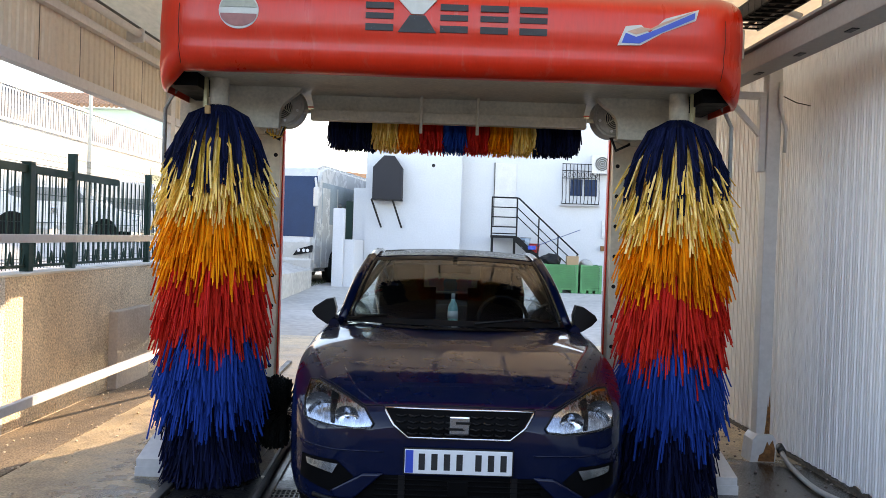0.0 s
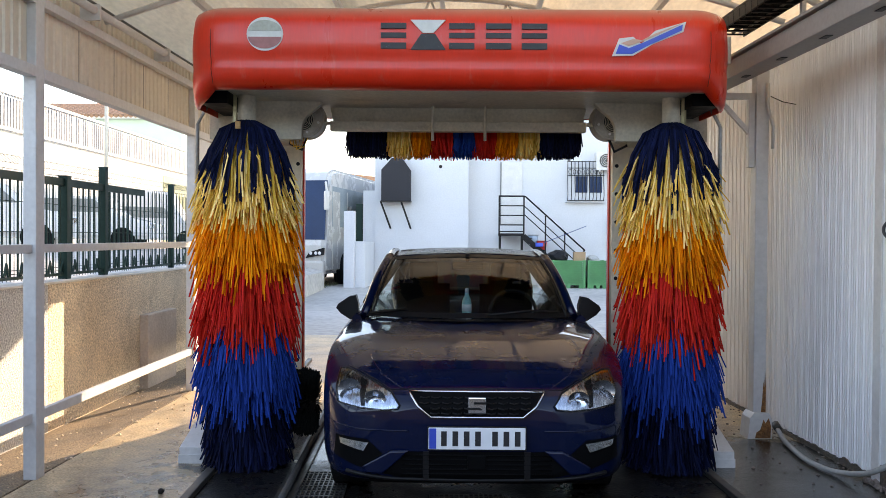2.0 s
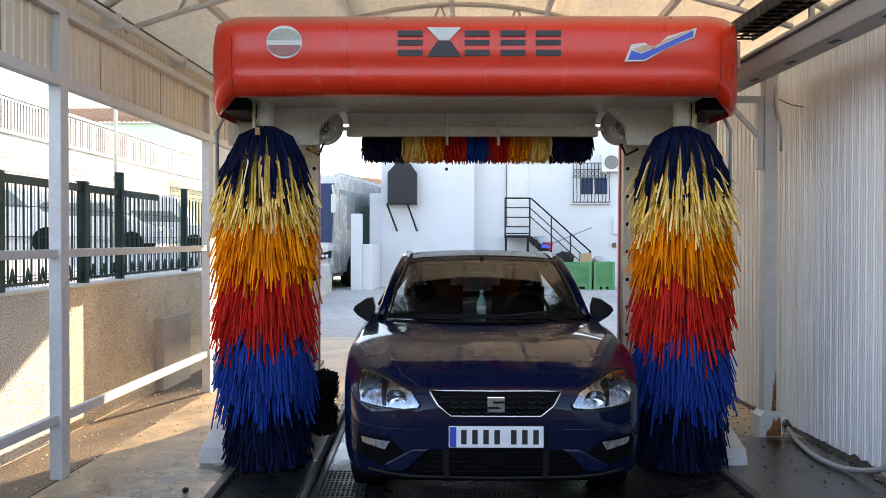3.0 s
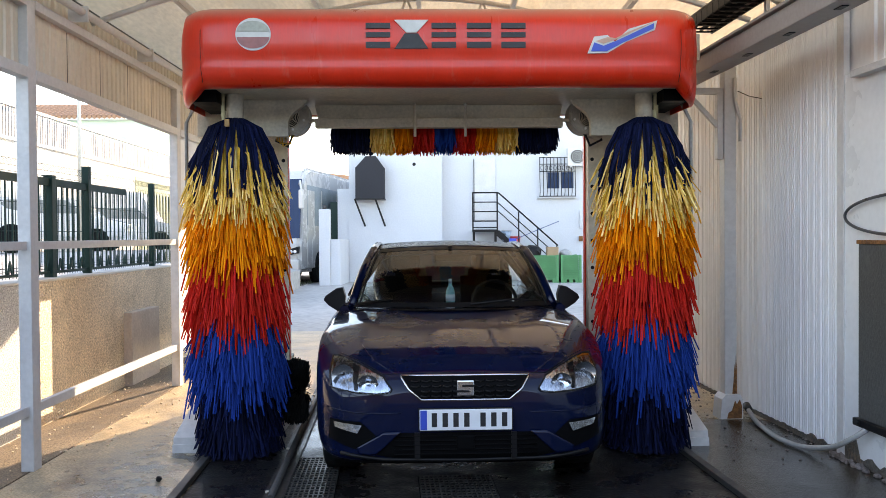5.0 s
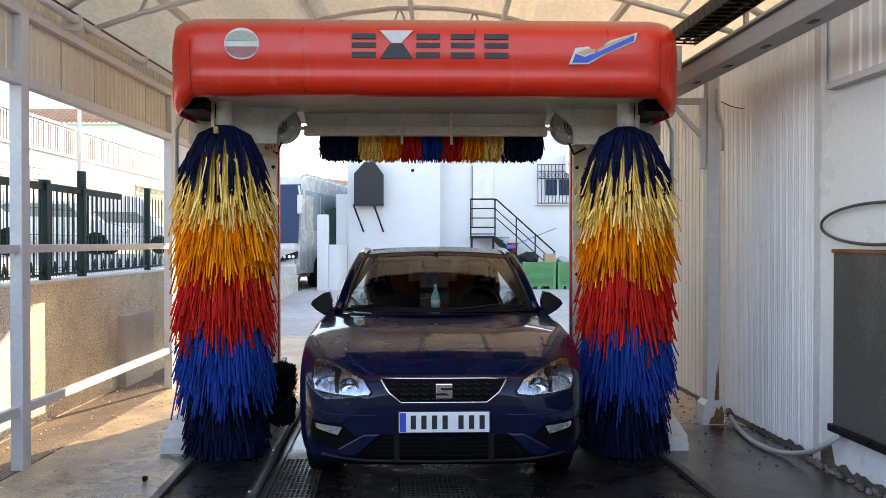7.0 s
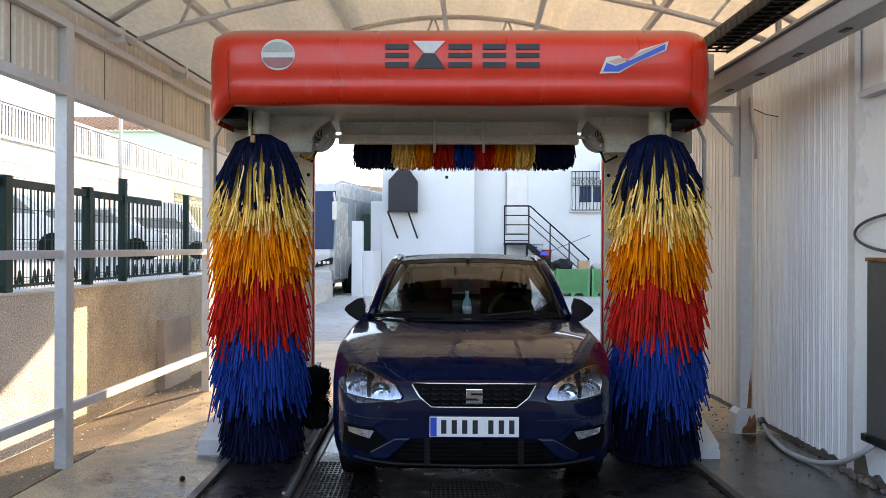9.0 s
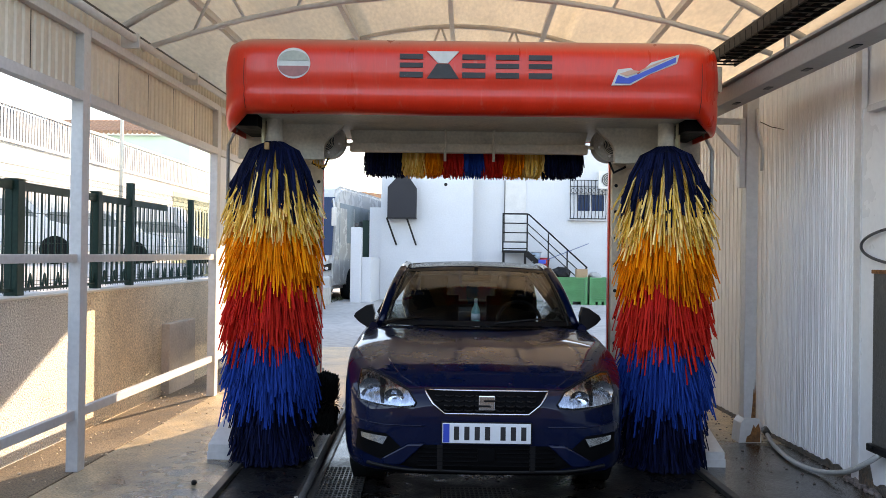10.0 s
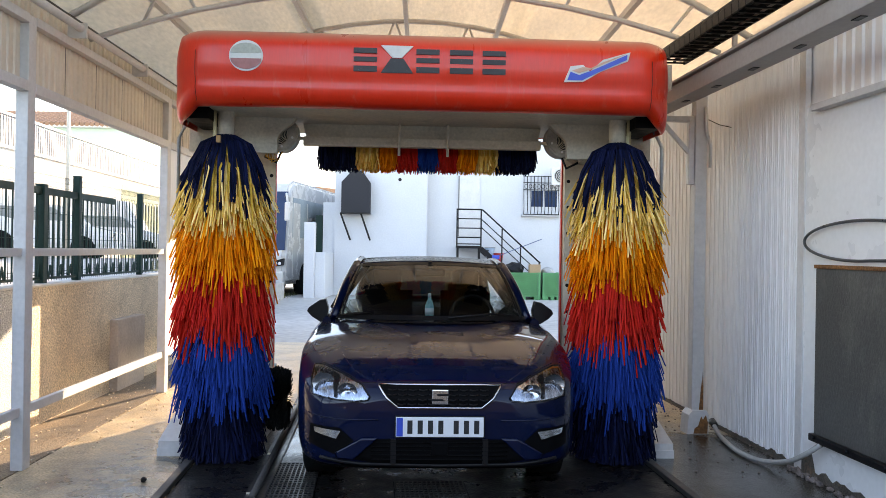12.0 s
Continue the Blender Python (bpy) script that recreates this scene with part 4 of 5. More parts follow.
        part("wheel_arm", bm_beam((s * 1.15, 0.18, 0.36), (s * 1.3, 0.70, 0.40), 0.06, 0.06), M_DARKSTEEL, g)
        part("wire_loom", bm_tube([(s * 1.10, 0.36, 2.14), (s * 1.12, 0.34, 2.05), (s * 1.04, 0.34, 2.01), (s * 1.01, 0.36, 2.09), (s * 0.92, 0.40, 2.16)], 0.010, 6), M_BLACK, g)
        for k in range(3 if s < 0 else 0):
            part("wire", bm_tube([(-1.12 + 0.015 * k, 0.33, 2.14), (-1.11 + 0.02 * k, 0.32, 2.05 - 0.02 * k), (-1.06 + 0.02 * k, 0.32, 2.03), (-1.05 + 0.025 * k, 0.33, 2.09)], 0.005, 6), bpy.data.materials["yellow_foam_strip"], g, "thin yellow wire")
        part("limit_switch", bm_box(s * 1.08, s * 1.18, 0.30, 0.40, 2.08, 2.14, bevel=0.005), M_DARKSTEEL, g)
        part("side_pipe", bm_tube([(s * 1.58, 0.10, 2.30), (s * 1.62, 0.08, 2.22), (s * 1.66, 0.08, 2.14), (s * 1.66, 0.08, 1.2)], 0.012, 8), M_HOSE, g)
    part("junction_box", bm_box(1.59, 1.78, 0.25, 0.45, 2.58, 2.76, bevel=0.008), M_GALV, g)
    # lying top brush, parked high
    tb = thing("top_brush", "lying roller brush with bands of coloured foam strips, parked high", "wash brush", GANTRY)
    part("axle", bm_tube([(-0.86, 0.80, 2.26), (0.90, 0.80, 2.26)], 0.05, 12), M_DARKSTEEL, tb)
    cuts = (-0.775, -0.495, -0.325, -0.185, -0.030, 0.115, 0.275, 0.420, 0.575, 0.865)
    for k, (x0, x1, col) in enumerate(zip(cuts, cuts[1:], ("navy", "yellow", "orange", "red", "blue", "red", "orange", "yellow", "navy"))):
        rng = random.Random(90 + k)
        rows = []
        for _ in range(int(2300 * (x1 - x0))):
            x = rng.uniform(x0 + 0.004, x1 - 0.004)
            off = rng.uniform(-0.22, 0.22)
            ln = rng.uniform(0.205, 0.275)
            rows.append(((x, 0.80 + off * 0.3, 2.24), (x, 0.80 + off * 0.8, 2.19), (x + rng.uniform(-0.008, 0.008), 0.80 + off, 2.12), (x + rng.uniform(-0.022, 0.022), 0.80 + off, 2.275 - ln), rng.uniform(0.008, 0.014)))
        me = strands(rows, k)
        me.materials.append(M_STRAND[col])
        o = new("bristle_band", me)
        o.parent = tb
        tagged(o, col + " foam strips", kind="stuff")


build_gantry()


# ---- car ----
from mathutils.bvhtree import BVHTree
CAR = pose(0.163, 3.79, 0.065, 0, 0, 1.5)


def catmull(a, k):
    """Resample rows of points smoothly, k steps between neighbours."""
    p = np.concatenate([a[:1] * 2 - a[1:2], a, a[-1:] * 2 - a[-2:-1]])
    out = []
    for i in range(len(a) - 1):
        p0, p1, p2, p3 = p[i], p[i + 1], p[i + 2], p[i + 3]
        for s in range(k):
            t = s / k
            out.append(0.5 * (2 * p1 + (p2 - p0) * t + (2 * p0 - 5 * p1 + 4 * p2 - p3) * t * t + (3 * p1 - p0 - 3 * p2 + p3) * t ** 3))
    out.append(a[-1])
    return np.array(out)


def car_body():
    #        y     w      zb    belt  centre
    rows = ((0.00, 0.48, 0.215, 0.50, 0.585), (0.025, 0.62, 0.185, 0.53, 0.625), (0.07, 0.72, 0.17, 0.57, 0.665), (0.15, 0.79, 0.165, 0.62, 0.705), (0.28, 0.845, 0.165, 0.675, 0.752),
            (0.48, 0.882, 0.165, 0.73, 0.800), (0.80, 0.905, 0.165, 0.80, 0.858), (1.15, 0.907, 0.165, 0.835, 0.900), (1.45, 0.905, 0.165, 0.86, 0.928), (2.2, 0.905, 0.165, 0.88, 0.93),
            (3.3, 0.90, 0.17, 0.905, 0.94), (3.9, 0.87, 0.20, 0.91, 0.95), (4.15, 0.80, 0.26, 0.88, 0.93), (4.26, 0.66, 0.34, 0.80, 0.86))
    secs = []
    for y, w, zb, zs, zt in rows:
        zm = zb + (zs - zb) * 0.52
        secs.append([(0, zb), (0.45 * w, zb), (0.90 * w, zb + 0.012), (0.985 * w, zb + 0.07), (w, zm), (0.995 * w, zs - 0.07), (0.96 * w, zs), (0.86 * w, zs + (zt - zs) * 0.52),
                     (0.66 * w, zs + (zt - zs) * 0.84), (0.35 * w, zt - 0.006), (0, zt)])
    half = np.array([[(x, r[0], z) for x, z in s] for r, s in zip(rows, secs)])
    half = np.array([catmull(s, 4) for s in half])
    half = catmull(half, 5)
    bm = bmesh.new()
    S, K = half.shape[:2]
    grid = []
    for i in range(S):
        right = [bm.verts.new(half[i, j]) for j in range(K)]
        left = [right[0]] + [bm.verts.new(half[i, j] * (-1, 1, 1)) for j in range(1, K - 1)] + [right[-1]]
        grid.append(right + left[-2:0:-1])
    n = len(grid[0])
    for i in range(S - 1):
        for j in range(n):
            bm.faces.new((grid[i][j], grid[i + 1][j], grid[i + 1][(j + 1) % n], grid[i][(j + 1) % n])).smooth = True
    bm.faces.new(grid[0]).smooth = True
    bm.faces.new(grid[-1]).smooth = True
    bmesh.ops.recalc_face_normals(bm, faces=bm.faces)
    return bm


def build_car():
    car = thing("car", "shiny dark navy blue hatchback parked in the wash bay", "car", CAR)
    bm = car_body()
    tree = BVHTree.FromBMesh(bm)
    body = part("body", bm, M_PAINT, car)

    def front(x, z, off=0.0):
        hit = tree.ray_cast(Vector((x, -1.0, z)), Vector((0, 1, 0)))
        return (hit[0].y if hit[0] else 0.5) - off

    def drape(name, poly, material, off, parent, label="", cuts=3, thick=0.0):
        b = bmesh.new()
        f = b.faces.new([b.verts.new((x, 0, z)) for x, z in poly])
        bmesh.ops.triangulate(b, faces=[f])
        for _ in range(cuts):
            bmesh.ops.subdivide_edges(b, edges=list(b.edges), cuts=1, use_grid_fill=True)
        for v in b.verts:
            v.co.y = front(v.co.x, v.co.z, off)
        for f in b.faces:
            f.smooth = True
        bmesh.ops.recalc_face_normals(b, faces=b.faces)
        if thick:
            bmesh.ops.solidify(b, geom=list(b.faces), thickness=thick)
        return part(name, b, material, parent, label)

    def line(name, pts, r, material, off, parent, closed=False, seg=6, label=""):
        dense = []
        q = list(pts) + ([pts[0]] if closed else [])
        for (x0, z0), (x1, z1) in zip(q, q[1:]):
            for s in range(6):
                dense.append((x0 + (x1 - x0) * s / 6, z0 + (z1 - z0) * s / 6))
        if not closed:
            dense.append(q[-1])
        return part(name, bm_tube([(x, front(x, z, off), z) for x, z in dense], r, seg, closed=closed), material, parent, label)

    # grille with its bright frame
    gp = [(-0.365, 0.655), (0.365, 0.655), (0.315, 0.585), (0.245, 0.528), (-0.245, 0.528), (-0.315, 0.585)]
    grille = drape("grille", gp, M_PITCH, 0.004, car, "black honeycomb grille")
    line("grille_frame", gp, 0.0065, M_CHROME, 0.008, grille, True)
    for r in range(4):
        z = 0.552 + 0.026 * r
        wmax = 0.25 + 0.028 * r
        x = -wmax + (0.03 if r % 2 else 0)
        while x < wmax - 0.04:
            part("grille_bar", bm_tube([(x, front(x, z, 0.010), z), (x + 0.025, front(x + 0.025, z, 0.016), z - 0.006), (x + 0.05, front(x + 0.05, z, 0.010), z)], 0.0045, 5), M_BLACK, grille)
            x += 0.06
    badge = part("badge", bm_box(-0.048, 0.048, front(0, 0.6, 0.026), front(0, 0.6, 0.0), 0.548, 0.636, bevel=0.006), M_CHROME, car, "square chrome maker's badge")
    for z, x0, x1 in ((0.606, -0.018, 0.052), (0.576, -0.052, 0.018)):
        part("badge_slit", bm_box(x0, x1, front(0, 0.6, 0.0275), front(0, 0.6, 0.020), z - 0.006, z + 0.006), M_BLACK, badge)
    # number plate: blank bars in place of the characters
    yp = front(0, 0.42, 0.03)
    plate = part("number_plate", bm_box(-0.257, 0.257, yp, yp + 0.02, 0.362, 0.478, bevel=0.004), M_PLATEWHITE, car, "white number plate with a blue end band")
    part("plate_band", bm_box(-0.253, -0.216, yp - 0.0012, yp + 0.002, 0.366, 0.474), M_BLUEBAND, plate)
    part("plate_rim", bm_box(-0.263, 0.263, yp + 0.004, yp + 0.022, 0.356, 0.484, bevel=0.004), M_BLACK, plate)
    for x in (-0.175, -0.115, -0.055, 0.005, 0.095, 0.155, 0.215):
        part("plate_bar", bm_box(x - 0.015, x + 0.015, yp - 0.0012, yp + 0.002, 0.381, 0.459), M_INK, plate)
    part("plate_bracket", bm_box(-0.2, 0.2, yp + 0.018, yp + 0.08, 0.37, 0.47), M_BLACK, plate)
    # lower intake, splitter, fins
    drape("intake", [(-0.43, 0.345), (0.43, 0.345), (0.50, 0.225), (0.36, 0.195), (-0.36, 0.195), (-0.50, 0.225)], M_PITCH, 0.004, car, "black lower air intake")
    for z in (0.225, 0.25, 0.275, 0.30, 0.325):
        line("intake_bar", [(-0.40, z), (0.40, z)], 0.0045, M_PITCH, 0.008, car)
    for x in (-0.27, 0.27):
        part("intake_post", bm_box(x - 0.016, x + 0.016, front(x, 0.27, 0.012), front(x, 0.27, -0.02), 0.20, 0.345), M_BLACK, car)
    part("radar_cover", bm_box(-0.05, 0.05, front(0, 0.28, 0.014), front(0, 0.28, -0.02), 0.25, 0.325, bevel=0.006), M_PITCH, car)
    line("lower_lip", [(-0.70, 0.225), (-0.45, 0.195), (0, 0.185), (0.45, 0.195), (0.70, 0.225)], 0.012, M_BLACK, 0.006, car)
    line("splitter", [(-0.74, 0.185), (-0.4, 0.177), (0, 0.172), (0.4, 0.177), (0.74, 0.185)], 0.02, M_PITCH, -0.02, car)
    line("bumper_crease", [(-0.78, 0.475), (-0.6, 0.455), (-0.36, 0.455)], 0.004, M_PAINT, 0.001, car)
    line("bumper_crease", [(0.78, 0.475), (0.6, 0.455), (0.36, 0.455)], 0.004, M_PAINT, 0.001, car)
    line("bonnet_gap", [(-0.365, 0.664), (0, 0.668), (0.365, 0.664)], 0.0035, M_BLACK, 0.0, car)
    for s in (-1, 1):
        # headlight: dark housing, two reflectors, running light, clear cover
        hp = [(s * 0.412, 0.588), (s * 0.425, 0.570), (s * 0.50, 0.562), (s * 0.63, 0.570), (s * 0.758, 0.588), (s * 0.772, 0.66), (s * 0.768, 0.735), (s * 0.72, 0.738), (s * 0.645, 0.722), (s * 0.55, 0.690), (s * 0.46, 0.652)]
        lamp = drape("headlight", hp, M_LAMPBASE, 0.005, car, "clear headlight with bright reflectors", cuts=3)
        for cx, cz, rx, rz in ((0.690, 0.652, 0.066, 0.062), (0.545, 0.622, 0.056, 0.044)):
            bowl = bmesh.new()
            rings = []
            for q in range(5):
                f = q / 4
                rings.append([bowl.verts.new((s * cx + rx * f * math.cos(a * math.pi / 10), front(s * cx, cz, 0.012 + 0.018 * f * f), cz + rz * f * math.sin(a * math.pi / 10))) for a in range(20)] if q else [bowl.verts.new((s * cx, front(s * cx, cz, 0.008), cz))])
            for a in range(20):
                bowl.faces.new((rings[0][0], rings[1][a], rings[1][(a + 1) % 20])).smooth = True
                for q in range(1, 4):
                    bowl.faces.new((rings[q][a], rings[q + 1][a], rings[q + 1][(a + 1) % 20], rings[q][(a + 1) % 20])).smooth = True
            part("reflector", bowl, M_LAMP, lamp)
            part("bulb", bm_tube([(s * cx, front(s * cx, cz, 0.01), cz), (s * cx, front(s * cx, cz, 0.03), cz)], 0.012, 10), M_CLEAR, lamp)
        drape("dark_divider", [(s * 0.605, 0.580), (s * 0.622, 0.580), (s * 0.640, 0.708), (s * 0.60, 0.695)], M_BLACK, 0.014, lamp)
        drape("lamp_cover", hp, M_CLEAR, 0.034, lamp)
        line("lamp_rim", hp, 0.005, M_BLACK, 0.01, lamp, True)
        # fog lamp in a black recess
        drape("fog_recess", [(s * 0.585, 0.405), (s * 0.765, 0.415), (s * 0.775, 0.30), (s * 0.615, 0.250), (s * 0.50, 0.33)], M_PITCH, 0.004, car)
        fog = drape("fog_lamp", [(s * 0.58, 0.388), (s * 0.605, 0.342), (s * 0.735, 0.372), (s * 0.742, 0.402)], M_LAMP, 0.012, car, "narrow bright fog lamp")
        drape("fin", [(s * 0.36, 0.354), (s * 0.455, 0.352), (s * 0.61, 0.262), (s * 0.60, 0.232), (s * 0.50, 0.228)], M_PAINT, 0.022, car, "", 3, 0.012)
        line("bonnet_crease", [(s * 0.40, 0.665), (s * 0.52, 0.72), (s * 0.60, 0.78)], 0.004, M_PAINT, 0.0, car)
        line("bonnet_shut", [(s * 0.375, 0.662), (s * 0.46, 0.660), (s * 0.55, 0.698), (s * 0.645, 0.730), (s * 0.72, 0.746)], 0.003, M_BLACK, 0.001, car)
        # wheels
        for wy in (0.87, 3.50):
            wheel = thing("wheel", "", "", Matrix.Translation((s * 0.75, wy, -0.065)))
            wheel.parent = car
            for key in list(wheel.keys()):
                del wheel[key]
            part("tyre", bm_tube([(s * 0.118, 0, 0.315), (s * 0.10, 0, 0.315), (-s * 0.10, 0, 0.315), (-s * 0.11, 0, 0.315)], [0.27, 0.315, 0.315, 0.28], 32), M_RUBBER, wheel)
            part("rim", bm_tube([(s * 0.122, 0, 0.315), (s * 0.05, 0, 0.315)], 0.20, 24), M_CHROME, wheel)
        # door mirror
        mir = bm_prism([(s * 0.81, 0.890), (s * 0.86, 0.880), (s * 0.93, 0.925), (s * 0.965, 0.965), (s * 0.95, 0.995), (s * 0.87, 1.05), (s * 0.82, 1.06), (s * 0.80, 0.99)], "xz", 1.66, 1.76)
        bmesh.ops.bevel(mir, geom=list(mir.edges), offset=0.007, segments=2, affect="EDGES", profile=0.6)
        m = part("door_mirror", mir, M_BLACK, car, "black door mirror")
        part("mirror_arm", bm_beam((s * 0.78, 1.72, 0.92), (s * 0.92, 1.72, 0.94), 0.08, 0.035, bevel=0.01), M_BLACK, m)
        part("mirror_glass", bm_box(s * 0.82, s * 0.94, 1.762, 1.765, 0.935, 1.005, bevel=0.001), M_CHROME, m)

    # greenhouse
    def screen_low(u):
        x = -0.735 + 1.47 * u
        return Vector((x, 1.30 + 0.26 * (x / 0.735) ** 2, 0.918 + 0.012 * (1 - (x / 0.735) ** 2)))

    def screen_top(u):
        x = -0.60 + 1.20 * u
        return Vector((x, 2.06 + 0.09 * (x / 0.60) ** 2, 1.352 - 0.028 * (x / 0.60) ** 2))

    def screen(u, v):
        p = screen_low(u).lerp(screen_top(u), v)
        p.y -= 0.05 * math.sin(math.pi * v) * 0.5
        p.z += 0.035 * math.sin(math.pi * v)
        return p

    def roof(u, v):
        p = screen_top(u)
        hw = 0.60 - 0.04 * v * v
        x = (u * 2 - 1) * hw
        return Vector((x, p.y + (3.65 - p.y) * v, p.z + 0.055 * math.sin(math.pi * min(1, v * 0.95)) - 0.045 * v * v))

    def rear(u, v):
        a = roof(u, 1.0)
        x = (u * 2 - 1) * 0.66
        return a.lerp(Vector((x, 4.12 - 0.1 * (x / 0.66) ** 2, 0.95)), v)

    ws = part("windscreen", bm_patch(screen, 24, 12), M_GLASS, car, "reflective windscreen")
    part("screen_band", bm_patch(lambda u, v: screen(u, 0.93 + 0.07 * v) + Vector((0, -0.003, 0.002)), 24, 2), M_BLACK, ws)
    part("screen_border", bm_patch(lambda u, v: screen(u, 0.06 * v) + Vector((0, -0.003, 0.002)), 24, 2), M_BLACK, ws)
    part("roof", bm_patch(roof, 20, 14, 0.02), M_PAINT, car)
    part("rear_window", bm_patch(rear, 12, 6), M_GLASS, car)
    part("cowl", bm_patch(lambda u, v: screen_low(u) + Vector((0, -0.10 * (1 - v), -0.012 + 0.005 * v)), 16, 2, 0.01), M_BLACK, car)
    for s in (-1, 1):
        u = 0.0 if s < 0 else 1.0
        pil = [screen(u, k / 8) + Vector((s * 0.012, 0.02, 0)) for k in range(9)]
        part("a_pillar", bm_tube(pil, 0.034, 8), M_PAINT, car)
        rail = [roof(u, k / 10) + Vector((s * 0.008, 0, -0.012)) for k in range(11)]
        part("roof_rail", bm_tube(rail, 0.032, 8), M_PAINT, car)
        part("screen_seal", bm_tube([screen(0.03 if s < 0 else 0.97, k / 8) + Vector((0, -0.006, 0.004)) for k in range(9)], 0.007, 6), M_BLACK, car)
        belt = lambda t, s=s: Vector((s * (0.80 + 0.03 * math.sin(math.pi * t)), 1.55 + 2.45 * t, 0.915 + 0.03 * t))

        def side(a, v, s=s, u=u, belt=belt):
            lo = belt(a)
            ya = pil[0].y + (lo.y - 1.55) / 2.45 * (4.0 - pil[0].y)
            hi = roof(u, min(1.0, max(0.0, (lo.y + 0.25 - 2.15) / 1.5)))
            if lo.y < 1.95:
                hi = screen(u, min(1.0, max(0.03, (lo.y - 1.55) / 0.5)))
            return lo.lerp(hi, v)
        part("side_window", bm_patch(side, 24, 5), M_GLASS, car)
        for yy in (0.42, 0.72):
            part("door_pillar", bm_tube([side(yy, k / 4) for k in range(5)], 0.035, 6), M_BLACK, car)
        part("c_pillar", bm_tube([rear(u, k / 6) for k in range(7)], 0.06, 8), M_PAINT, car)
        part("shoulder", bm_tube([belt(k / 12) + Vector((0, 0, -0.02)) for k in range(13)], 0.035, 8), M_PAINT, car)
        part("wiper", bm_tube([screen(0.30 + 0.28 * s, 0.02) + Vector((0, -0.02, 0.012)), screen(0.5 + 0.30 * s, 0.07) + Vector((0, -0.02, 0.014)), screen(0.5 + 0.44 * s, 0.05) + Vector((0, -0.02, 0.012))], 0.008, 6), M_BLACK, car)
        # front seats
        seat = part("seat", bm_box(s * 0.36 - 0.25, s * 0.36 + 0.25, 2.35, 2.85, 0.35, 0.55, bevel=0.05), M_CABIN, car)
        part("backrest", bm_prism([(2.72, 0.5), (2.86, 0.5), (3.0, 1.06), (2.90, 1.08)], "yz", s * 0.36 - 0.23, s * 0.36 + 0.23), M_CABIN, seat)
        part("headrest", bm_box(s * 0.36 - 0.13, s * 0.36 + 0.13, 2.90, 3.01, 1.10, 1.27, bevel=0.04), M_CABIN, seat)
        part("headrest", bm_box(s * 0.36 - 0.12, s * 0.36 + 0.12, 3.62, 3.70, 1.0, 1.12, bevel=0.03), M_CABIN, car)
    part("dashboard", bm_patch(lambda u, v: (-0.76 + 1.52 * u, 1.52 + 0.55 * v, 0.895 + 0.02 * math.sin(3.1 * v) - 0.25 * max(0, v - 0.8) * 4), 10, 8, 0.02), M_CABIN, car)
    part("rear_bench", bm_box(-0.62, 0.62, 3.5, 3.72, 0.5, 1.0, bevel=0.05), M_CABIN, car)
    part("parcel_shelf", bm_box(-0.62, 0.62, 3.72, 4.05, 0.90, 0.93, bevel=0.005), M_CABIN, car)
    part("steering_wheel", bm_tube([(0.36 + 0.18 * math.cos(a * math.pi / 12), 2.10 + 0.06 * math.sin(a * math.pi / 12), 0.90 + 0.17 * math.sin(a * math.pi / 12)) for a in range(24)], 0.015, 8, closed=True), M_BLACK, car)
    part("inner_mirror", bm_box(-0.12, 0.12, 2.02, 2.05, 1.235, 1.295, bevel=0.012), M_BLACK, car)
    part("mirror_stalk", bm_beam((0, 2.04, 1.29), (0, 2.03, 1.36), 0.03, 0.03), M_BLACK, car)
    bottle = thing("spray_bottle", "small clear bottle with teal liquid on the dashboard", "bottle", CAR @ Matrix.Translation((-0.015, 1.62, 0.917)))
    lathe = [(0.0, 0.0), (0.032, 0.0), (0.034, 0.01), (0.034, 0.10), (0.026, 0.13), (0.014, 0.15), (0.014, 0.165)]
    part("flask", bm_tube([(0, 0, z) for r, z in lathe[1:]], [r for r, z in lathe[1:]], 14), mat("teal_plastic", (0.28, 0.62, 0.62), 0.3, grain=20, vary=0.05, big=20, bigvary=0.3, bump=0), bottle)
    part("wrap_label", bm_tube([(0, 0, 0.035), (0, 0, 0.085)], 0.0355, 14), M_PLATEWHITE, bottle)
    part("cap", bm_tube([(0, 0, 0.165), (0, 0, 0.20)], 0.013, 10), M_PLATEWHITE, bottle)


build_car()


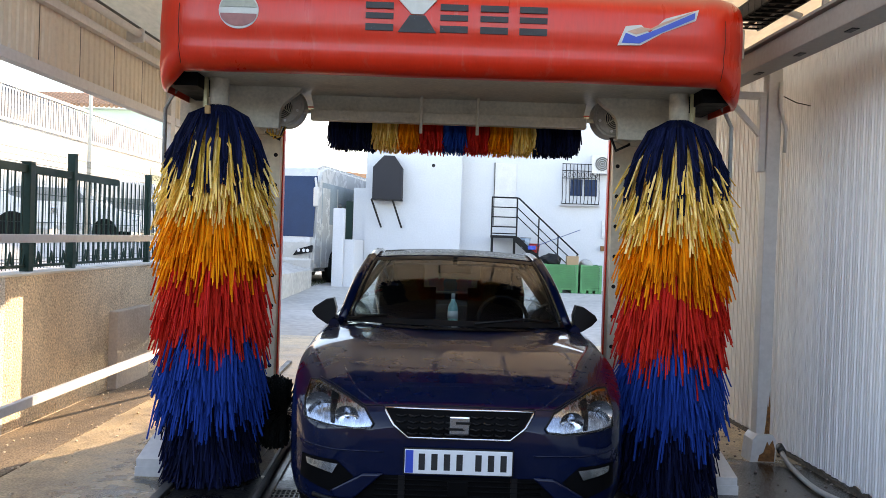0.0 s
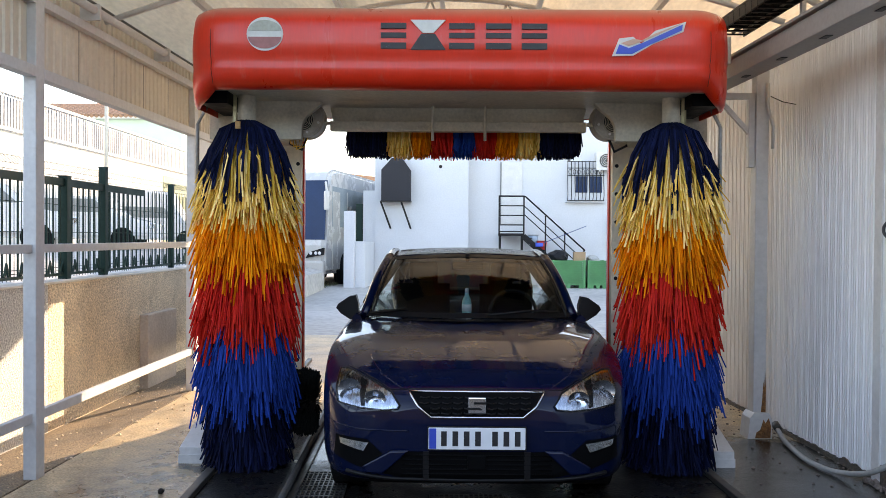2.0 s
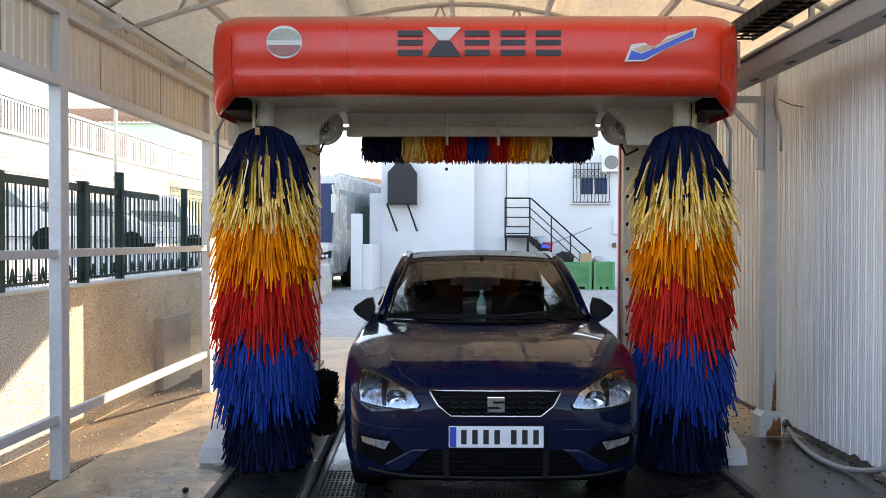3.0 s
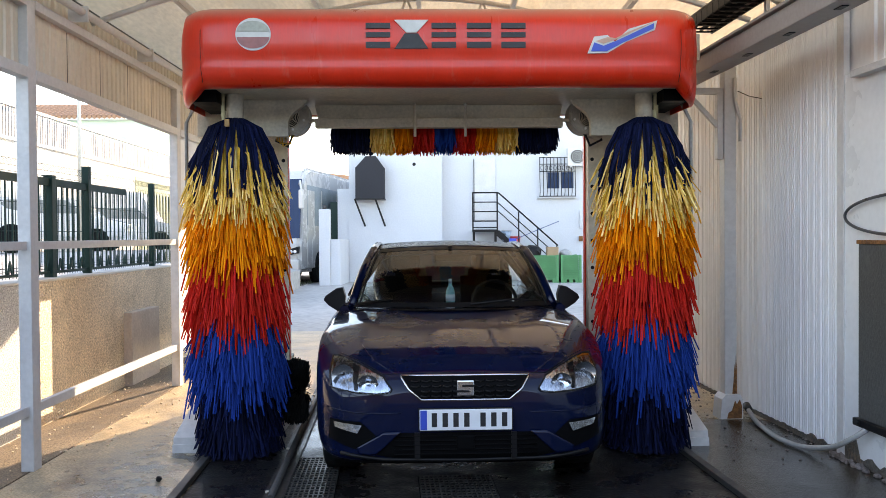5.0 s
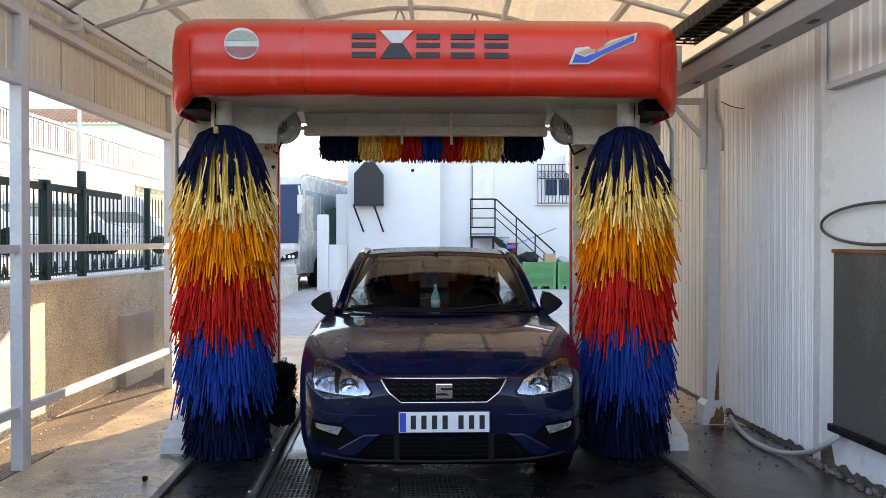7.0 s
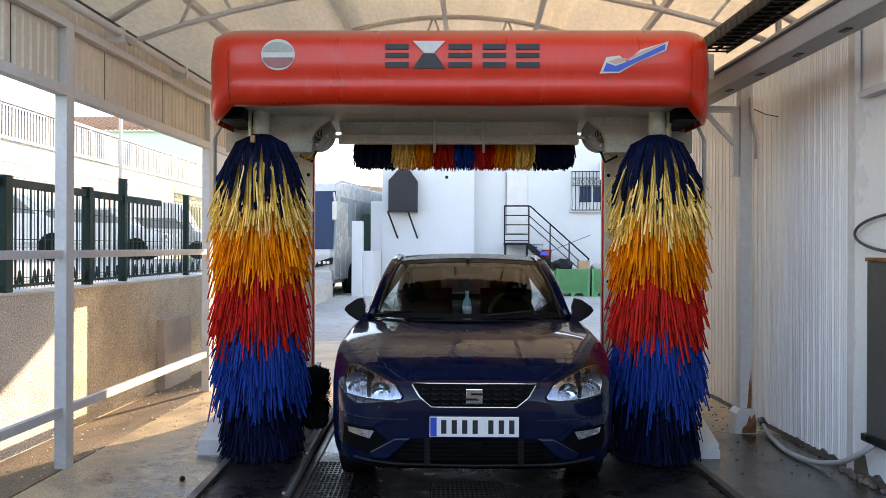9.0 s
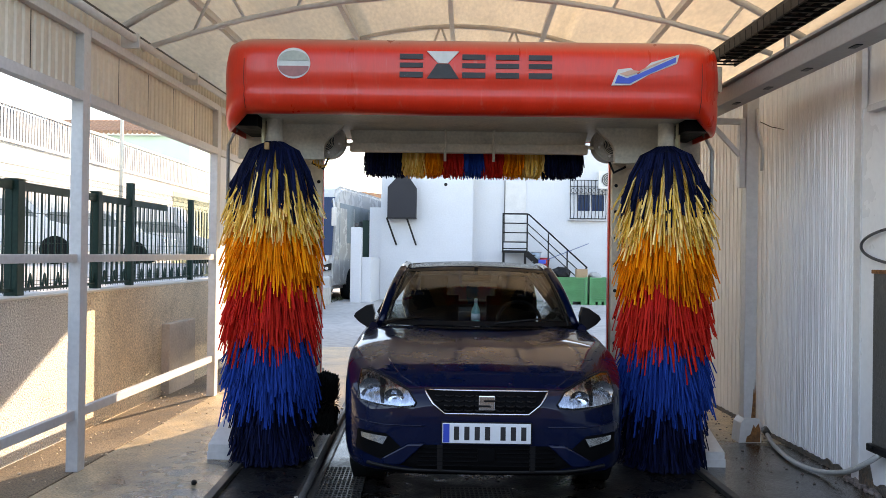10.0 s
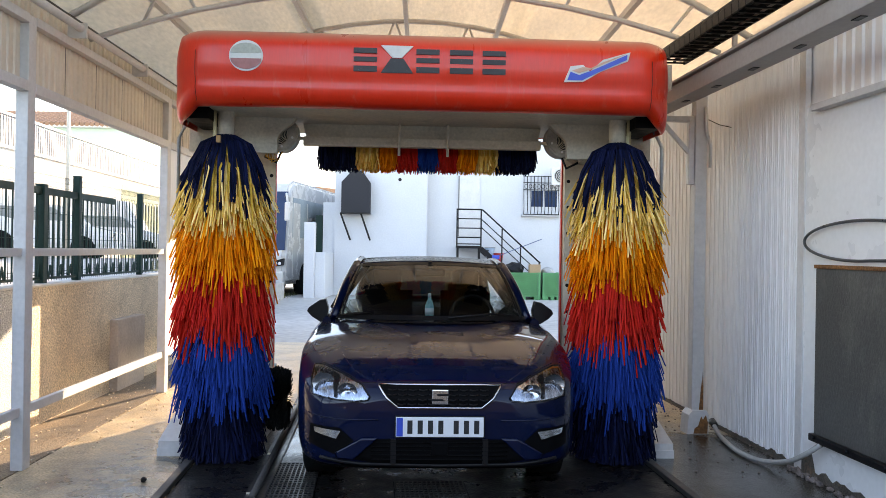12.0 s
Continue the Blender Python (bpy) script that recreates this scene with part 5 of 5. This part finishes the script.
# ---- beside the bay ----
def build_bay_things():
    # rubber-fronted water tank by the wall
    c = thing("splash_panel", "black ribbed rubber splash panel with a rusty frame on the wall", "splash panel", BAY)
    M_TANK = mat("dusty_black_rubber", (0.075, 0.073, 0.068), 0.6, grain=90, vary=0.2, big=2.5, bigvary=0.3, bump=0.2, dirt=((0.15, 0.145, 0.13), 2.2, 0.5, 0.8), stretch=(1, 1, 0.5))
    part("sheet", bm_box(WALL_R - 0.075, WALL_R - 0.055, 0.6, 4.45, 0.33, 1.435, bevel=0.004), M_TANK, c)
    part("top_edge", bm_box(WALL_R - 0.085, WALL_R - 0.02, 0.6, 4.46, 1.435, 1.46, bevel=0.004), M_RUST, c)
    part("bottom_edge", bm_box(WALL_R - 0.10, WALL_R - 0.02, 0.6, 4.48, 0.28, 0.33, bevel=0.01), M_BLACK, c)
    for k in range(26):
        z = 0.345 + 0.04 * k
        part("rib", bm_box(WALL_R - 0.0762, WALL_R - 0.0752, 0.6, 4.44, z, z + 0.020), M_TANK, c)
    for k in range(9):
        y = 4.40 - 0.4 * k
        part("bolt", bm_tube([(WALL_R - 0.10, y, 0.315), (WALL_R - 0.118, y, 0.315)], 0.016, 8), M_BLACK, c)
    h = thing("wall_hose", "thin dark grey hose looped on the wall above the splash panel", "hose", BAY @ Matrix.Translation((0, 0.05, 0.085)))
    loop = [(WALL_R - 0.065, 1.3, 1.47), (WALL_R - 0.065, 2.4, 1.43), (WALL_R - 0.065, 3.3, 1.415)] + \
           [(WALL_R - 0.06, 3.93 + 0.66 * math.cos(radians(a)), 1.53 + 0.125 * math.sin(radians(a))) for a in range(-105, 190, 15)] + [(WALL_R - 0.06, 3.20, 1.47), (WALL_R - 0.06, 3.14, 1.41)]
    dense = catmull(np.array(loop), 4)
    part("tube", bm_tube([tuple(p) for p in dense], 0.010, 10), mat("dark_grey_hose", (0.05, 0.055, 0.06), 0.35, grain=40, vary=0.1, big=5, bigvary=0.2, bump=0.0), h)
    part("clip", bm_box(WALL_R - 0.09, WALL_R - 0.018, 3.10, 3.14, 1.395, 1.46, bevel=0.004), M_GALV, h)
    f = thing("floor_hose", "grey ribbed water hose lying along the wall foot", "hose", BAY)
    pts = catmull(np.array([(2.335, 6.03, 0.06), (2.28, 5.75, 0.024), (2.21, 5.32, 0.022), (2.215, 5.08, 0.022), (2.26, 4.90, 0.03), (2.29, 4.62, 0.10), (2.31, 4.42, 0.20), (2.37, 4.34, 0.28)]), 5)
    part("tube", bm_tube([tuple(p) for p in pts], 0.018, 10), M_HOSE, f)
    part("nozzle", bm_tube([(2.335, 6.01, 0.06), (2.335, 6.07, 0.09)], 0.03, 8), M_DARKSTEEL, f)
    rng = random.Random(4)
    st = bmesh.new()
    for _ in range(260):
        x, y, s = rng.uniform(-3.3, -2.3), rng.uniform(1.5, 8), rng.uniform(0.004, 0.013)
        bmesh.ops.create_icosphere(st, subdivisions=1, radius=s, matrix=Matrix.LocRotScale((x, y, s * 0.4), None, (1, 1.2, 0.7)))
    tagged(part("gravel", st, M_PLASTER), "loose grit on the concrete beside the bay", "gravel", kind="stuff")
    s = bmesh.new()
    bmesh.ops.create_icosphere(s, subdivisions=2, radius=0.02, matrix=Matrix.Translation((-1.72, 4.30, 0.016)))
    for v in s.verts:
        v.co += Vector((rng.uniform(-1, 1), rng.uniform(-1, 1), 0)) * 0.004
    solid("pebble", s, M_BLACK, "small dark stone lying on wet concrete", "stone")


build_bay_things()


# ---- the yard and beyond ----
def build_house():
    h = thing("house", "white rendered house in shade with stair and barred window", "house", HOUSE)
    part("wall", bm_box(-3.45, -0.22, 28.7, 36, -0.7, 8.0), M_WHITEWALL, h)
    part("lean_to", bm_box(-3.85, -3.45, 28.75, 35, -0.7, 3.3), M_WHITEWALL, h)
    part("wall", bm_box(-0.22, 14, 29.3, 36, -0.7, 8.0), M_WHITEWALL, h)
    part("roof", bm_box(-3.6, 14.2, 28.5, 36.2, 8.0, 8.25), M_TILE, h)
    part("vent_hole", bm_tube([(-1.18, 28.69, 4.12), (-1.18, 28.72, 4.12)], 0.06, 12), M_BLACK, h)
    # chimney hood of black sheet
    hood = part("smoke_hood", bm_prism([(-3.17, 2.92), (-2.19, 2.92), (-2.19, 3.97), (-2.47, 4.36), (-2.81, 4.36), (-3.17, 3.97)], "xz", 28.2, 28.70), mat("dark_sheet_steel", (0.035, 0.035, 0.04), 0.8, 0.0, spec=0.2), h, "dark sheet steel smoke hood")
    part("hood_rim", bm_box(-3.19, -2.17, 28.18, 28.70, 2.90, 2.935), M_BLACK, hood)
    for x0, x1 in ((-3.2, -2.88), (-2.5, -2.19)):
        part("bar", bm_beam((x0, 28.3, 2.92), (x1, 28.62, 2.0), 0.05, 0.04), M_BLACK, hood)
    # barred window
    w = part("window_frame", bm_box(3.15, 4.40, 29.22, 29.33, 3.10, 4.50), M_WHITEWALL, h)
    w.matrix_basis = Matrix.Translation((0.05, 0, -0.13))
    part("pane", bm_box(3.45, 3.86, 29.20, 29.225, 3.42, 3.98), M_BUSGLASS, w)
    part("pane", bm_box(3.94, 4.36, 29.20, 29.225, 3.42, 3.98), M_BUSGLASS, w)
    part("sill", bm_box(3.1, 4.45, 29.1, 29.3, 3.08, 3.14), M_WHITEWALL, w)
    for k in range(11):
        x = 3.16 + 0.124 * k
        part("bar", bm_tube([(x, 29.06, 4.48), (x, 29.06, 3.75), (x, 28.98, 3.5), (x, 28.95, 3.3), (x, 29.06, 3.14)], 0.014, 5), M_BLACK, w)
    for z in (4.48, 4.25, 4.0, 3.14):
        part("bar", bm_tube([(3.14, 29.05, z), (4.42, 29.05, z)], 0.015, 5), M_BLACK, w)
    for k in range(8):
        part("scroll", bm_tube([(3.24 + 0.15 * k + 0.05 * math.cos(a * math.pi / 5), 29.04, 4.12 + 0.08 * math.sin(a * math.pi / 5)) for a in range(10)], 0.010, 4, closed=True), M_BLACK, w)
    part("door", bm_box(0.92, 1.66, 29.26, 29.31, 2.2, 4.32, bevel=0.01), M_STEEL, h, "plain white door at the landing")
    part("door_edge", bm_box(0.895, 0.92, 29.24, 29.31, 2.2, 4.34), M_DARKSTEEL, h)
    part("meter_box", bm_box(4.62, 4.92, 29.18, 29.3, 1.9, 2.5, bevel=0.01), M_STEEL, h)
    part("lock_box", bm_box(4.60, 4.72, 29.15, 29.3, 1.45, 1.62, bevel=0.01), M_RUST, h)
    ac = thing("air_conditioner", "white outdoor air conditioner unit on the house wall", "air conditioner", HOUSE @ Matrix.Translation((0, 0, -0.13)))
    part("case", bm_box(4.18, 5.0, 28.98, 29.28, 4.18, 4.80, bevel=0.02), M_STEEL, ac)
    part("fan_guard", bm_tube([(4.52, 28.975, 4.5), (4.52, 28.985, 4.5)], 0.25, 24), M_DARKSTEEL, ac)
    for q in range(4):
        part("guard_ring", bm_tube([(4.52 + (0.06 + 0.06 * q) * math.cos(a * math.pi / 12), 28.965, 4.5 + (0.06 + 0.06 * q) * math.sin(a * math.pi / 12)) for a in range(24)], 0.010, 4, closed=True), M_STEEL, ac)
    for x in (4.3, 4.9):
        part("bracket", bm_box(x - 0.02, x + 0.02, 28.98, 29.3, 4.13, 4.18), M_STEEL, ac)


build_house()


def build_stair():
    s = thing("outdoor_stair", "black steel outdoor stair with a railing", "stair", HOUSE)
    part("landing", bm_box(0.82, 1.68, 28.2, 29.26, 1.78, 1.86), M_BLACK, s)
    for z in (3.10, 2.78, 2.46, 2.14, 1.92):
        part("rail_bar", bm_tube([(0.83, 28.22, z), (1.66, 28.22, z)], 0.028 if z > 3 else 0.02, 6), M_BLACK, s)
    for x in (0.83, 1.66):
        part("post", bm_box(x - 0.025, x + 0.025, 28.2, 28.25, 1.8, 3.12), M_BLACK, s)
    n = 9
    for k in range(n):
        f = (k + 0.5) / n
        part("tread", bm_box(1.70 + 1.9 * f - 0.14, 1.70 + 1.9 * f + 0.14, 28.25, 29.1, 1.80 * (1 - f) - 0.02, 1.80 * (1 - f) + 0.02), M_BLACK, s)
    for y in (28.25, 29.1):
        part("stringer", bm_beam((1.66, y, 1.78), (3.75, y, -0.06), 0.04, 0.16), M_BLACK, s)
    part("rail_bar", bm_tube([(1.66, 28.22, 3.10), (1.72, 28.22, 3.08), (3.72, 28.22, 1.30)], 0.028, 6), M_BLACK, s)
    for d in (0.30, 0.58):
        part("rail_bar", bm_tube([(1.66, 28.22, 3.08 - d), (3.66, 28.22, 1.30 - d)], 0.018, 6), M_BLACK, s)
    for f in (0.36, 0.68, 1.0):
        x = 1.66 + 2.02 * f
        part("post", bm_box(x - 0.022, x + 0.022, 28.2, 28.24, 1.78 * (1 - f), 3.09 - 1.78 * f), M_BLACK, s)
    for x in (0.86, 1.60):
        part("leg", bm_box(x - 0.04, x + 0.04, 28.25, 28.33, -0.13, 1.78), M_BLACK, s)
    # odds and ends on the steps
    b = thing("bucket", "red plastic bucket on the stair", "bucket", HOUSE @ Matrix.Translation((2.30, 28.6, 1.27)))
    part("pail", bm_tube([(0, 0, 0), (0, 0, 0.34)], [0.13, 0.19], 14), mat("red_bucket", (0.6, 0.05, 0.05), 0.4), b)
    part("rim", bm_tube([(0.19 * math.cos(a * math.pi / 8), 0.19 * math.sin(a * math.pi / 8), 0.34) for a in range(16)], 0.015, 5, closed=True), mat("red_rim", (0.55, 0.05, 0.05), 0.4), b)
    b = thing("bucket", "grey blue plastic bucket on the stair", "bucket", HOUSE @ Matrix.Translation((2.0, 28.6, 1.47)))
    part("pail", bm_tube([(0, 0, 0), (0, 0, 0.34)], [0.13, 0.18], 14), mat("grey_bucket", (0.35, 0.45, 0.55), 0.4), b)
    part("rim", bm_tube([(0.18 * math.cos(a * math.pi / 8), 0.18 * math.sin(a * math.pi / 8), 0.34) for a in range(16)], 0.015, 5, closed=True), M_HOSE, b)
    br = thing("broom", "broom with a blue handle leaning over the stair", "broom", HOUSE)
    part("handle", bm_tube([(2.2, 28.14, 1.5), (3.75, 28.14, 2.12)], 0.013, 6), mat("blue_handle", (0.06, 0.10, 0.22), 0.4), br)
    part("head", bm_box(2.05, 2.3, 28.08, 28.2, 1.42, 1.55, bevel=0.02), M_BLUEBAND, br)
    solid("cardboard_box", bm_box(3.25, 3.62, 27.3, 27.7, 0.86, 1.16, bevel=0.01), mat("cardboard", (0.42, 0.27, 0.16), 0.85), "open brown cardboard box on the crate", "box").matrix_basis = YARD
    rng = random.Random(9)
    for cx, cz, r in ((2.75, 0.98, 0.3), (3.9, 0.93, 0.18)):
        bg = bmesh.new()
        bmesh.ops.create_icosphere(bg, subdivisions=3, radius=r)
        for v in bg.verts:
            v.co *= 1 + 0.25 * noise.noise(v.co * 6)
            v.co = Vector((v.co.x * 1.2 + cx, v.co.y + 27.6, max(0.86, v.co.z * 0.8 + cz)))
        solid("rubbish_bag", bg, M_BLACK if r > 0.2 else M_HOSE, "crumpled rubbish bag on top of the crate", "bag").matrix_basis = YARD


build_stair()


def build_crate(x0, x1, y0, label):
    c = thing("pallet_crate", label, "crate", YARD, "pallet crates")
    h, d = 0.90, 1.0
    y1 = y0 + d
    for x in (x0, x1):
        for y in (y0, y1):
            part("corner_post", bm_box(x - 0.04, x + 0.04, y - 0.04, y + 0.04, 0, h, bevel=0.01), M_CRATE, c)
    for k in range(11):
        z = 0.12 + 0.072 * k
        for y in (y0, y1):
            part("slat", bm_box(x0 + 0.04, x1 - 0.04, y - 0.015, y + 0.015, z, z + 0.046), M_CRATE, c)
        for x in (x0, x1):
            part("slat", bm_box(x - 0.015, x + 0.015, y0 + 0.04, y1 - 0.04, z, z + 0.046), M_CRATE, c)
    part("bottom", bm_box(x0, x1, y0, y1, 0.10, 0.14), M_CRATE, c)
    part("lining", bm_box(x0 + 0.05, x1 - 0.05, y0 + 0.05, y1 - 0.05, 0.14, 0.86), M_CRATE, c)
    for x in (x0 + 0.1, (x0 + x1) / 2, x1 - 0.1):
        part("skid", bm_box(x - 0.06, x + 0.06, y0, y1, 0, 0.10), M_CRATE, c)


build_crate(2.55, 3.55, 27.1, "green slatted plastic pallet crate full of rubbish")
build_crate(3.70, 4.30, 27.1, "narrow green slatted plastic crate beside the other")


def build_gate_wall():
    g = thing("gate_pier", "white rendered gate pier with a small lamp", "pier", YARD, kind="structure")
    part("pier", bm_box(-4.12, -3.78, 26.2, 26.55, -0.1, 2.40, bevel=0.02), M_WHITEWALL, g)
    part("pier_lamp", bm_tube([(-3.95, 26.38, 2.40), (-3.95, 26.38, 2.54)], [0.07, 0.05], 10), M_DARKSTEEL, g)
    solid("wall_yard", bm_box(-3.78, -3.46, 26.35, 28.7, -0.1, 1.45, bevel=0.02), M_WHITEWALL, "low white yard wall running to the house", "wall", "structure").matrix_basis = YARD
    solid("wall_yard_2", bm_box(-4.12, -3.88, 28.9, 31, 0.0, 2.75), M_GREEN, "green gate leaf behind the yard wall", "gate", "structure").matrix_basis = YARD
    rng = random.Random(2)
    wd = bmesh.new()
    for _ in range(1400):
        x, y = rng.uniform(-6.2, -4.6), rng.uniform(24.5, 29)
        a, l = rng.uniform(0, 6.28), rng.uniform(0.04, 0.16)
        p = Vector((x, y, -0.004))
        q = p + Vector((math.cos(a) * l * 0.5, math.sin(a) * l * 0.5, l))
        r = p + Vector((0.012 * math.sin(a), -0.012 * math.cos(a), 0))
        wd.faces.new([wd.verts.new(v) for v in (p, r, q)])
    tagged(part("weeds", wd, mat("dry_weeds", (0.10, 0.11, 0.05), 0.9, island=0.3)), "dry weeds on the verge", "weeds", kind="stuff").matrix_basis = YARD


build_gate_wall()


def build_bus():
    b = thing("bus", "white touring coach with dark windscreen parked by the yard", "bus", YARD @ Matrix.Translation((-6.05, 26.9, 0)) @ Matrix.Rotation(radians(-8.0), 4, "Z") @ Matrix.Diagonal((1.06, 1.06, 1.10, 1)))
    prof = [(0.0, 0.35), (-0.08, 0.6), (-0.10, 1.2), (0.0, 1.5), (0.22, 3.0), (0.5, 3.35), (1.0, 3.5), (8.6, 3.5), (8.8, 3.25), (8.8, 0.35)]
    body = bm_prism(prof, "yz", -1.22, 1.22)
    bmesh.ops.bevel(body, geom=[e for e in body.edges if abs(abs((e.verts[0].co.x + e.verts[1].co.x) / 2) - 1.22) < 0.01], offset=0.12, segments=3, affect="EDGES")
    part("body", body, M_BUS, b)
    part("windscreen", bm_prism([(-0.06, 1.36), (0.20, 3.10), (0.26, 3.10), (0.0, 1.36)], "yz", -1.18, 1.18), M_BUSGLASS, b)
    # pale base colour paints the bright reflection on the side windows
    part("side_glass", bm_box(1.215, 1.235, 0.6, 8.5, 1.75, 2.95), mat("bus_glass_pale_reflection", (0.30, 0.36, 0.38), 0.08), b)
    for k in range(4):
        part("window_bar", bm_box(1.225, 1.240, 2.1 + 1.8 * k, 2.18 + 1.8 * k, 1.75, 2.85), M_BUS, b)
    part("front_door", bm_box(1.215, 1.238, 0.62, 1.35, 0.5, 2.8), M_BUS, b)
    part("bumper", bm_box(-1.2, 1.2, -0.22, 0.1, 0.35, 0.75, bevel=0.06), M_BUS, b)
    for s in (-1, 1):
        lamp = part("headlight", bm_prism([(s * 0.62, 0.82), (s * 1.16, 0.92), (s * 1.18, 1.12), (s * 0.75, 1.0)], "xz", -0.17, 0.0), M_BLACK, b, "dark headlight cluster")
        for x in (0.80, 0.96, 1.08):
            part("lens", bm_tube([(s * x, -0.19, 0.97), (s * x, -0.165, 0.97)], 0.05, 10), M_LAMP, lamp)
        part("mirror", bm_box(s * 1.30, s * 1.46, -0.5, -0.38, 2.2, 2.75, bevel=0.04), M_BUS, b)
        part("mirror_arm", bm_tube([(s * 1.1, 0.2, 2.95), (s * 1.3, -0.3, 3.0), (s * 1.38, -0.44, 2.7)], 0.035, 6), M_BUS, b)
        for y in (1.9, 6.6):
            part("wheel", bm_tube([(s * 1.0, y, 0.48), (s * 1.245, y, 0.48)], 0.49, 24), M_RUBBER, b)
    part("number_board", bm_box(-0.26, 0.26, -0.235, -0.22, 0.46, 0.58), M_PLATEWHITE, b)


build_bus()


def build_far_yard():
    # long building across the side yard, with a slatted parapet
    M_PARAPET = mat("weathered_white_slat", (0.46, 0.46, 0.46), 0.6, grain=20, vary=0.06, big=2, bigvary=0.1)
    d = thing("depot_building", "long pale building with a white slatted parapet", "building", YARD)
    part("wall", bm_box(-16, -12.1, 6, 60, -0.1, 4.2), M_CREAM, d)
    for z in (4.2, 5.12):
        part("parapet_rail", bm_box(-12.1, -12.0, 6, 60, z, z + 0.08), M_PARAPET, d)
    slat = bpy.data.meshes.new("slat")
    s = bm_box(-12.07, -12.055, -0.042, 0.042, 4.28, 5.12)
    s.to_mesh(slat)
    s.free()
    slat.materials.append(M_PARAPET)
    for k in range(250):
        share("slat", slat, d, Matrix.Translation((0, 12.0 + 0.15 * k, 0)))
    # backing sheet whose blue-grey stands in for the shade between the slats
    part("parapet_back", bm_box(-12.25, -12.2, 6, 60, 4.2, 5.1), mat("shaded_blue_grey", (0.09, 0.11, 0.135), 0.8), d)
    part("window", bm_box(-12.12, -12.08, 38.6, 39.9, 2.6, 3.6), M_BUSGLASS, d)
    part("green_door", bm_box(-12.14, -12.08, 32.0, 36.5, 1.15, 3.95), mat("pale_olive_door", (0.20, 0.23, 0.13), 0.6, grain=20, vary=0.06, big=1, bigvary=0.1), d)
    m = thing("tiled_house", "pale green house with a clay tile roof", "house", YARD)
    part("wall", bm_box(-30, -17.9, 50.4, 62, -0.1, 8.8), M_MINT, m)
    part("eave_board", bm_box(-30, -17.4, 49.9, 62.4, 8.8, 8.92), M_CREAM, m)
    rf = bmesh.new()
    for k in range(14):
        f = k / 13
        x1, y0, z = -17.4 - 4.0 * f, 49.9 + 4.0 * f, 8.95 + 1.25 * f
        n = int((30 + x1) / 0.30)
        for q in range(n):
            bm_tube([(x1 - 0.3 * q - 0.15, y0 - 0.05, z), (x1 - 0.3 * q - 0.15, y0 + 0.40, z + 0.12)], 0.13, 6, rf)
    part("roof", rf, M_TILE, m, "clay tile roof in courses", "stuff")
    part("roof_base", bm_prism([(49.9, 8.92), (53.9, 10.15), (62.4, 10.15), (62.4, 8.92)], "yz", -30, -21.4), M_TILE, m)
    lp = thing("lamp_pole", "tall grey steel pole behind the fence", "pole", YARD @ Matrix.Translation((-9.6, 21.4, 1.15)))
    part("shaft", bm_tube([(0, 0, 0), (0, 0, 4.75)], [0.06, 0.04], 8), M_GALV, lp)
    part("foot", bm_box(-0.15, 0.15, -0.15, 0.15, 0, 0.05), M_GALV, lp)

    M_CARGLASS = mat("grey_car_glass", (0.26, 0.28, 0.28), 0.15, spec=0.5)

    def parked(name, label, m, paint, van=False):
        c = thing(name, label, "car", YARD @ m)
        prof = [(0, 0.3), (0, 0.75), (0.9, 0.95), (1.45, 1.45 if not van else 1.9), (3.3, 1.47 if not van else 2.0), (4.0, 1.0 if not van else 1.95), (4.3, 0.95), (4.3, 0.3)]
        bm = bm_prism(prof, "yz", -0.86, 0.86)
        bmesh.ops.bevel(bm, geom=[e for e in bm.edges if abs(abs((e.verts[0].co.x + e.verts[1].co.x) / 2) - 0.86) < 0.01], offset=0.10, segments=2, affect="EDGES")
        part("body", bm, paint, c)
        for s in (-1, 1):
            part("side_glass", bm_prism([(1.15, 1.02), (1.55, 1.38), (3.1, 1.40), (3.6, 1.05)], "yz", s * 0.85, s * 0.868), M_CARGLASS, c)
            for y in (0.8, 3.4):
                part("wheel", bm_tube([(s * 0.68, y, 0.31), (s * 0.88, y, 0.31)], 0.31, 20), M_RUBBER, c)
        part("windscreen", bm_beam((0, 0.98, 1.0), (0, 1.40, 1.40), 1.4, 0.03), M_CARGLASS, c)
        for s in (-1, 1):
            part("headlight", bm_box(s * 0.5, s * 0.8, -0.02, 0.1, 0.6, 0.74, bevel=0.02), M_LAMP, c)
    parked("parked_car", "white parked car behind the fence", pose(-8.9, 18.4, 1.15, 0, 0, 115), M_WHITECAR)
    parked("parked_car", "white parked car further along the fence", pose(-9.0, 23.5, 1.15, 0, 0, 100), M_WHITECAR)
    parked("parked_van", "white parked van behind the fence", pose(-9.0, 28.6, 1.15, 0, 0, 100), M_WHITECAR, True)
    solid("terrace", bm_prism([(-12.08, -0.6), (-12.08, 1.15), (-7.2, 1.15), (-4.6, 0.5), (-4.6, -0.6)], "xz", 8, 25.5), M_GROUND, "concrete yard sloping up to the long building", "terrace", "structure").matrix_basis = YARD
    solid("terrace_2", bm_box(-12.08, -7.6, 25.5, 60, -0.6, 1.148), M_GROUND, "raised concrete yard behind the parked cars", "terrace", "structure").matrix_basis = YARD
    solid("backdrop", bm_box(-60, 60, 90, 90.5, -1.0, 4.5), M_CREAM, "pale distant buildings beyond the yard", "backdrop", "structure").matrix_basis = YARD
    far = thing("far_house", "distant low house with a tiled roof", "house", YARD)
    part("wall", bm_box(-8.5, -6.7, 55, 60, 0, 5.5), M_CREAM, far)
    part("roof", bm_prism([(-8.8, 5.5), (-6.4, 5.5), (-6.4, 5.75), (-8.8, 6.0)], "xz", 54.7, 60.3), M_TILE, far)


build_far_yard()
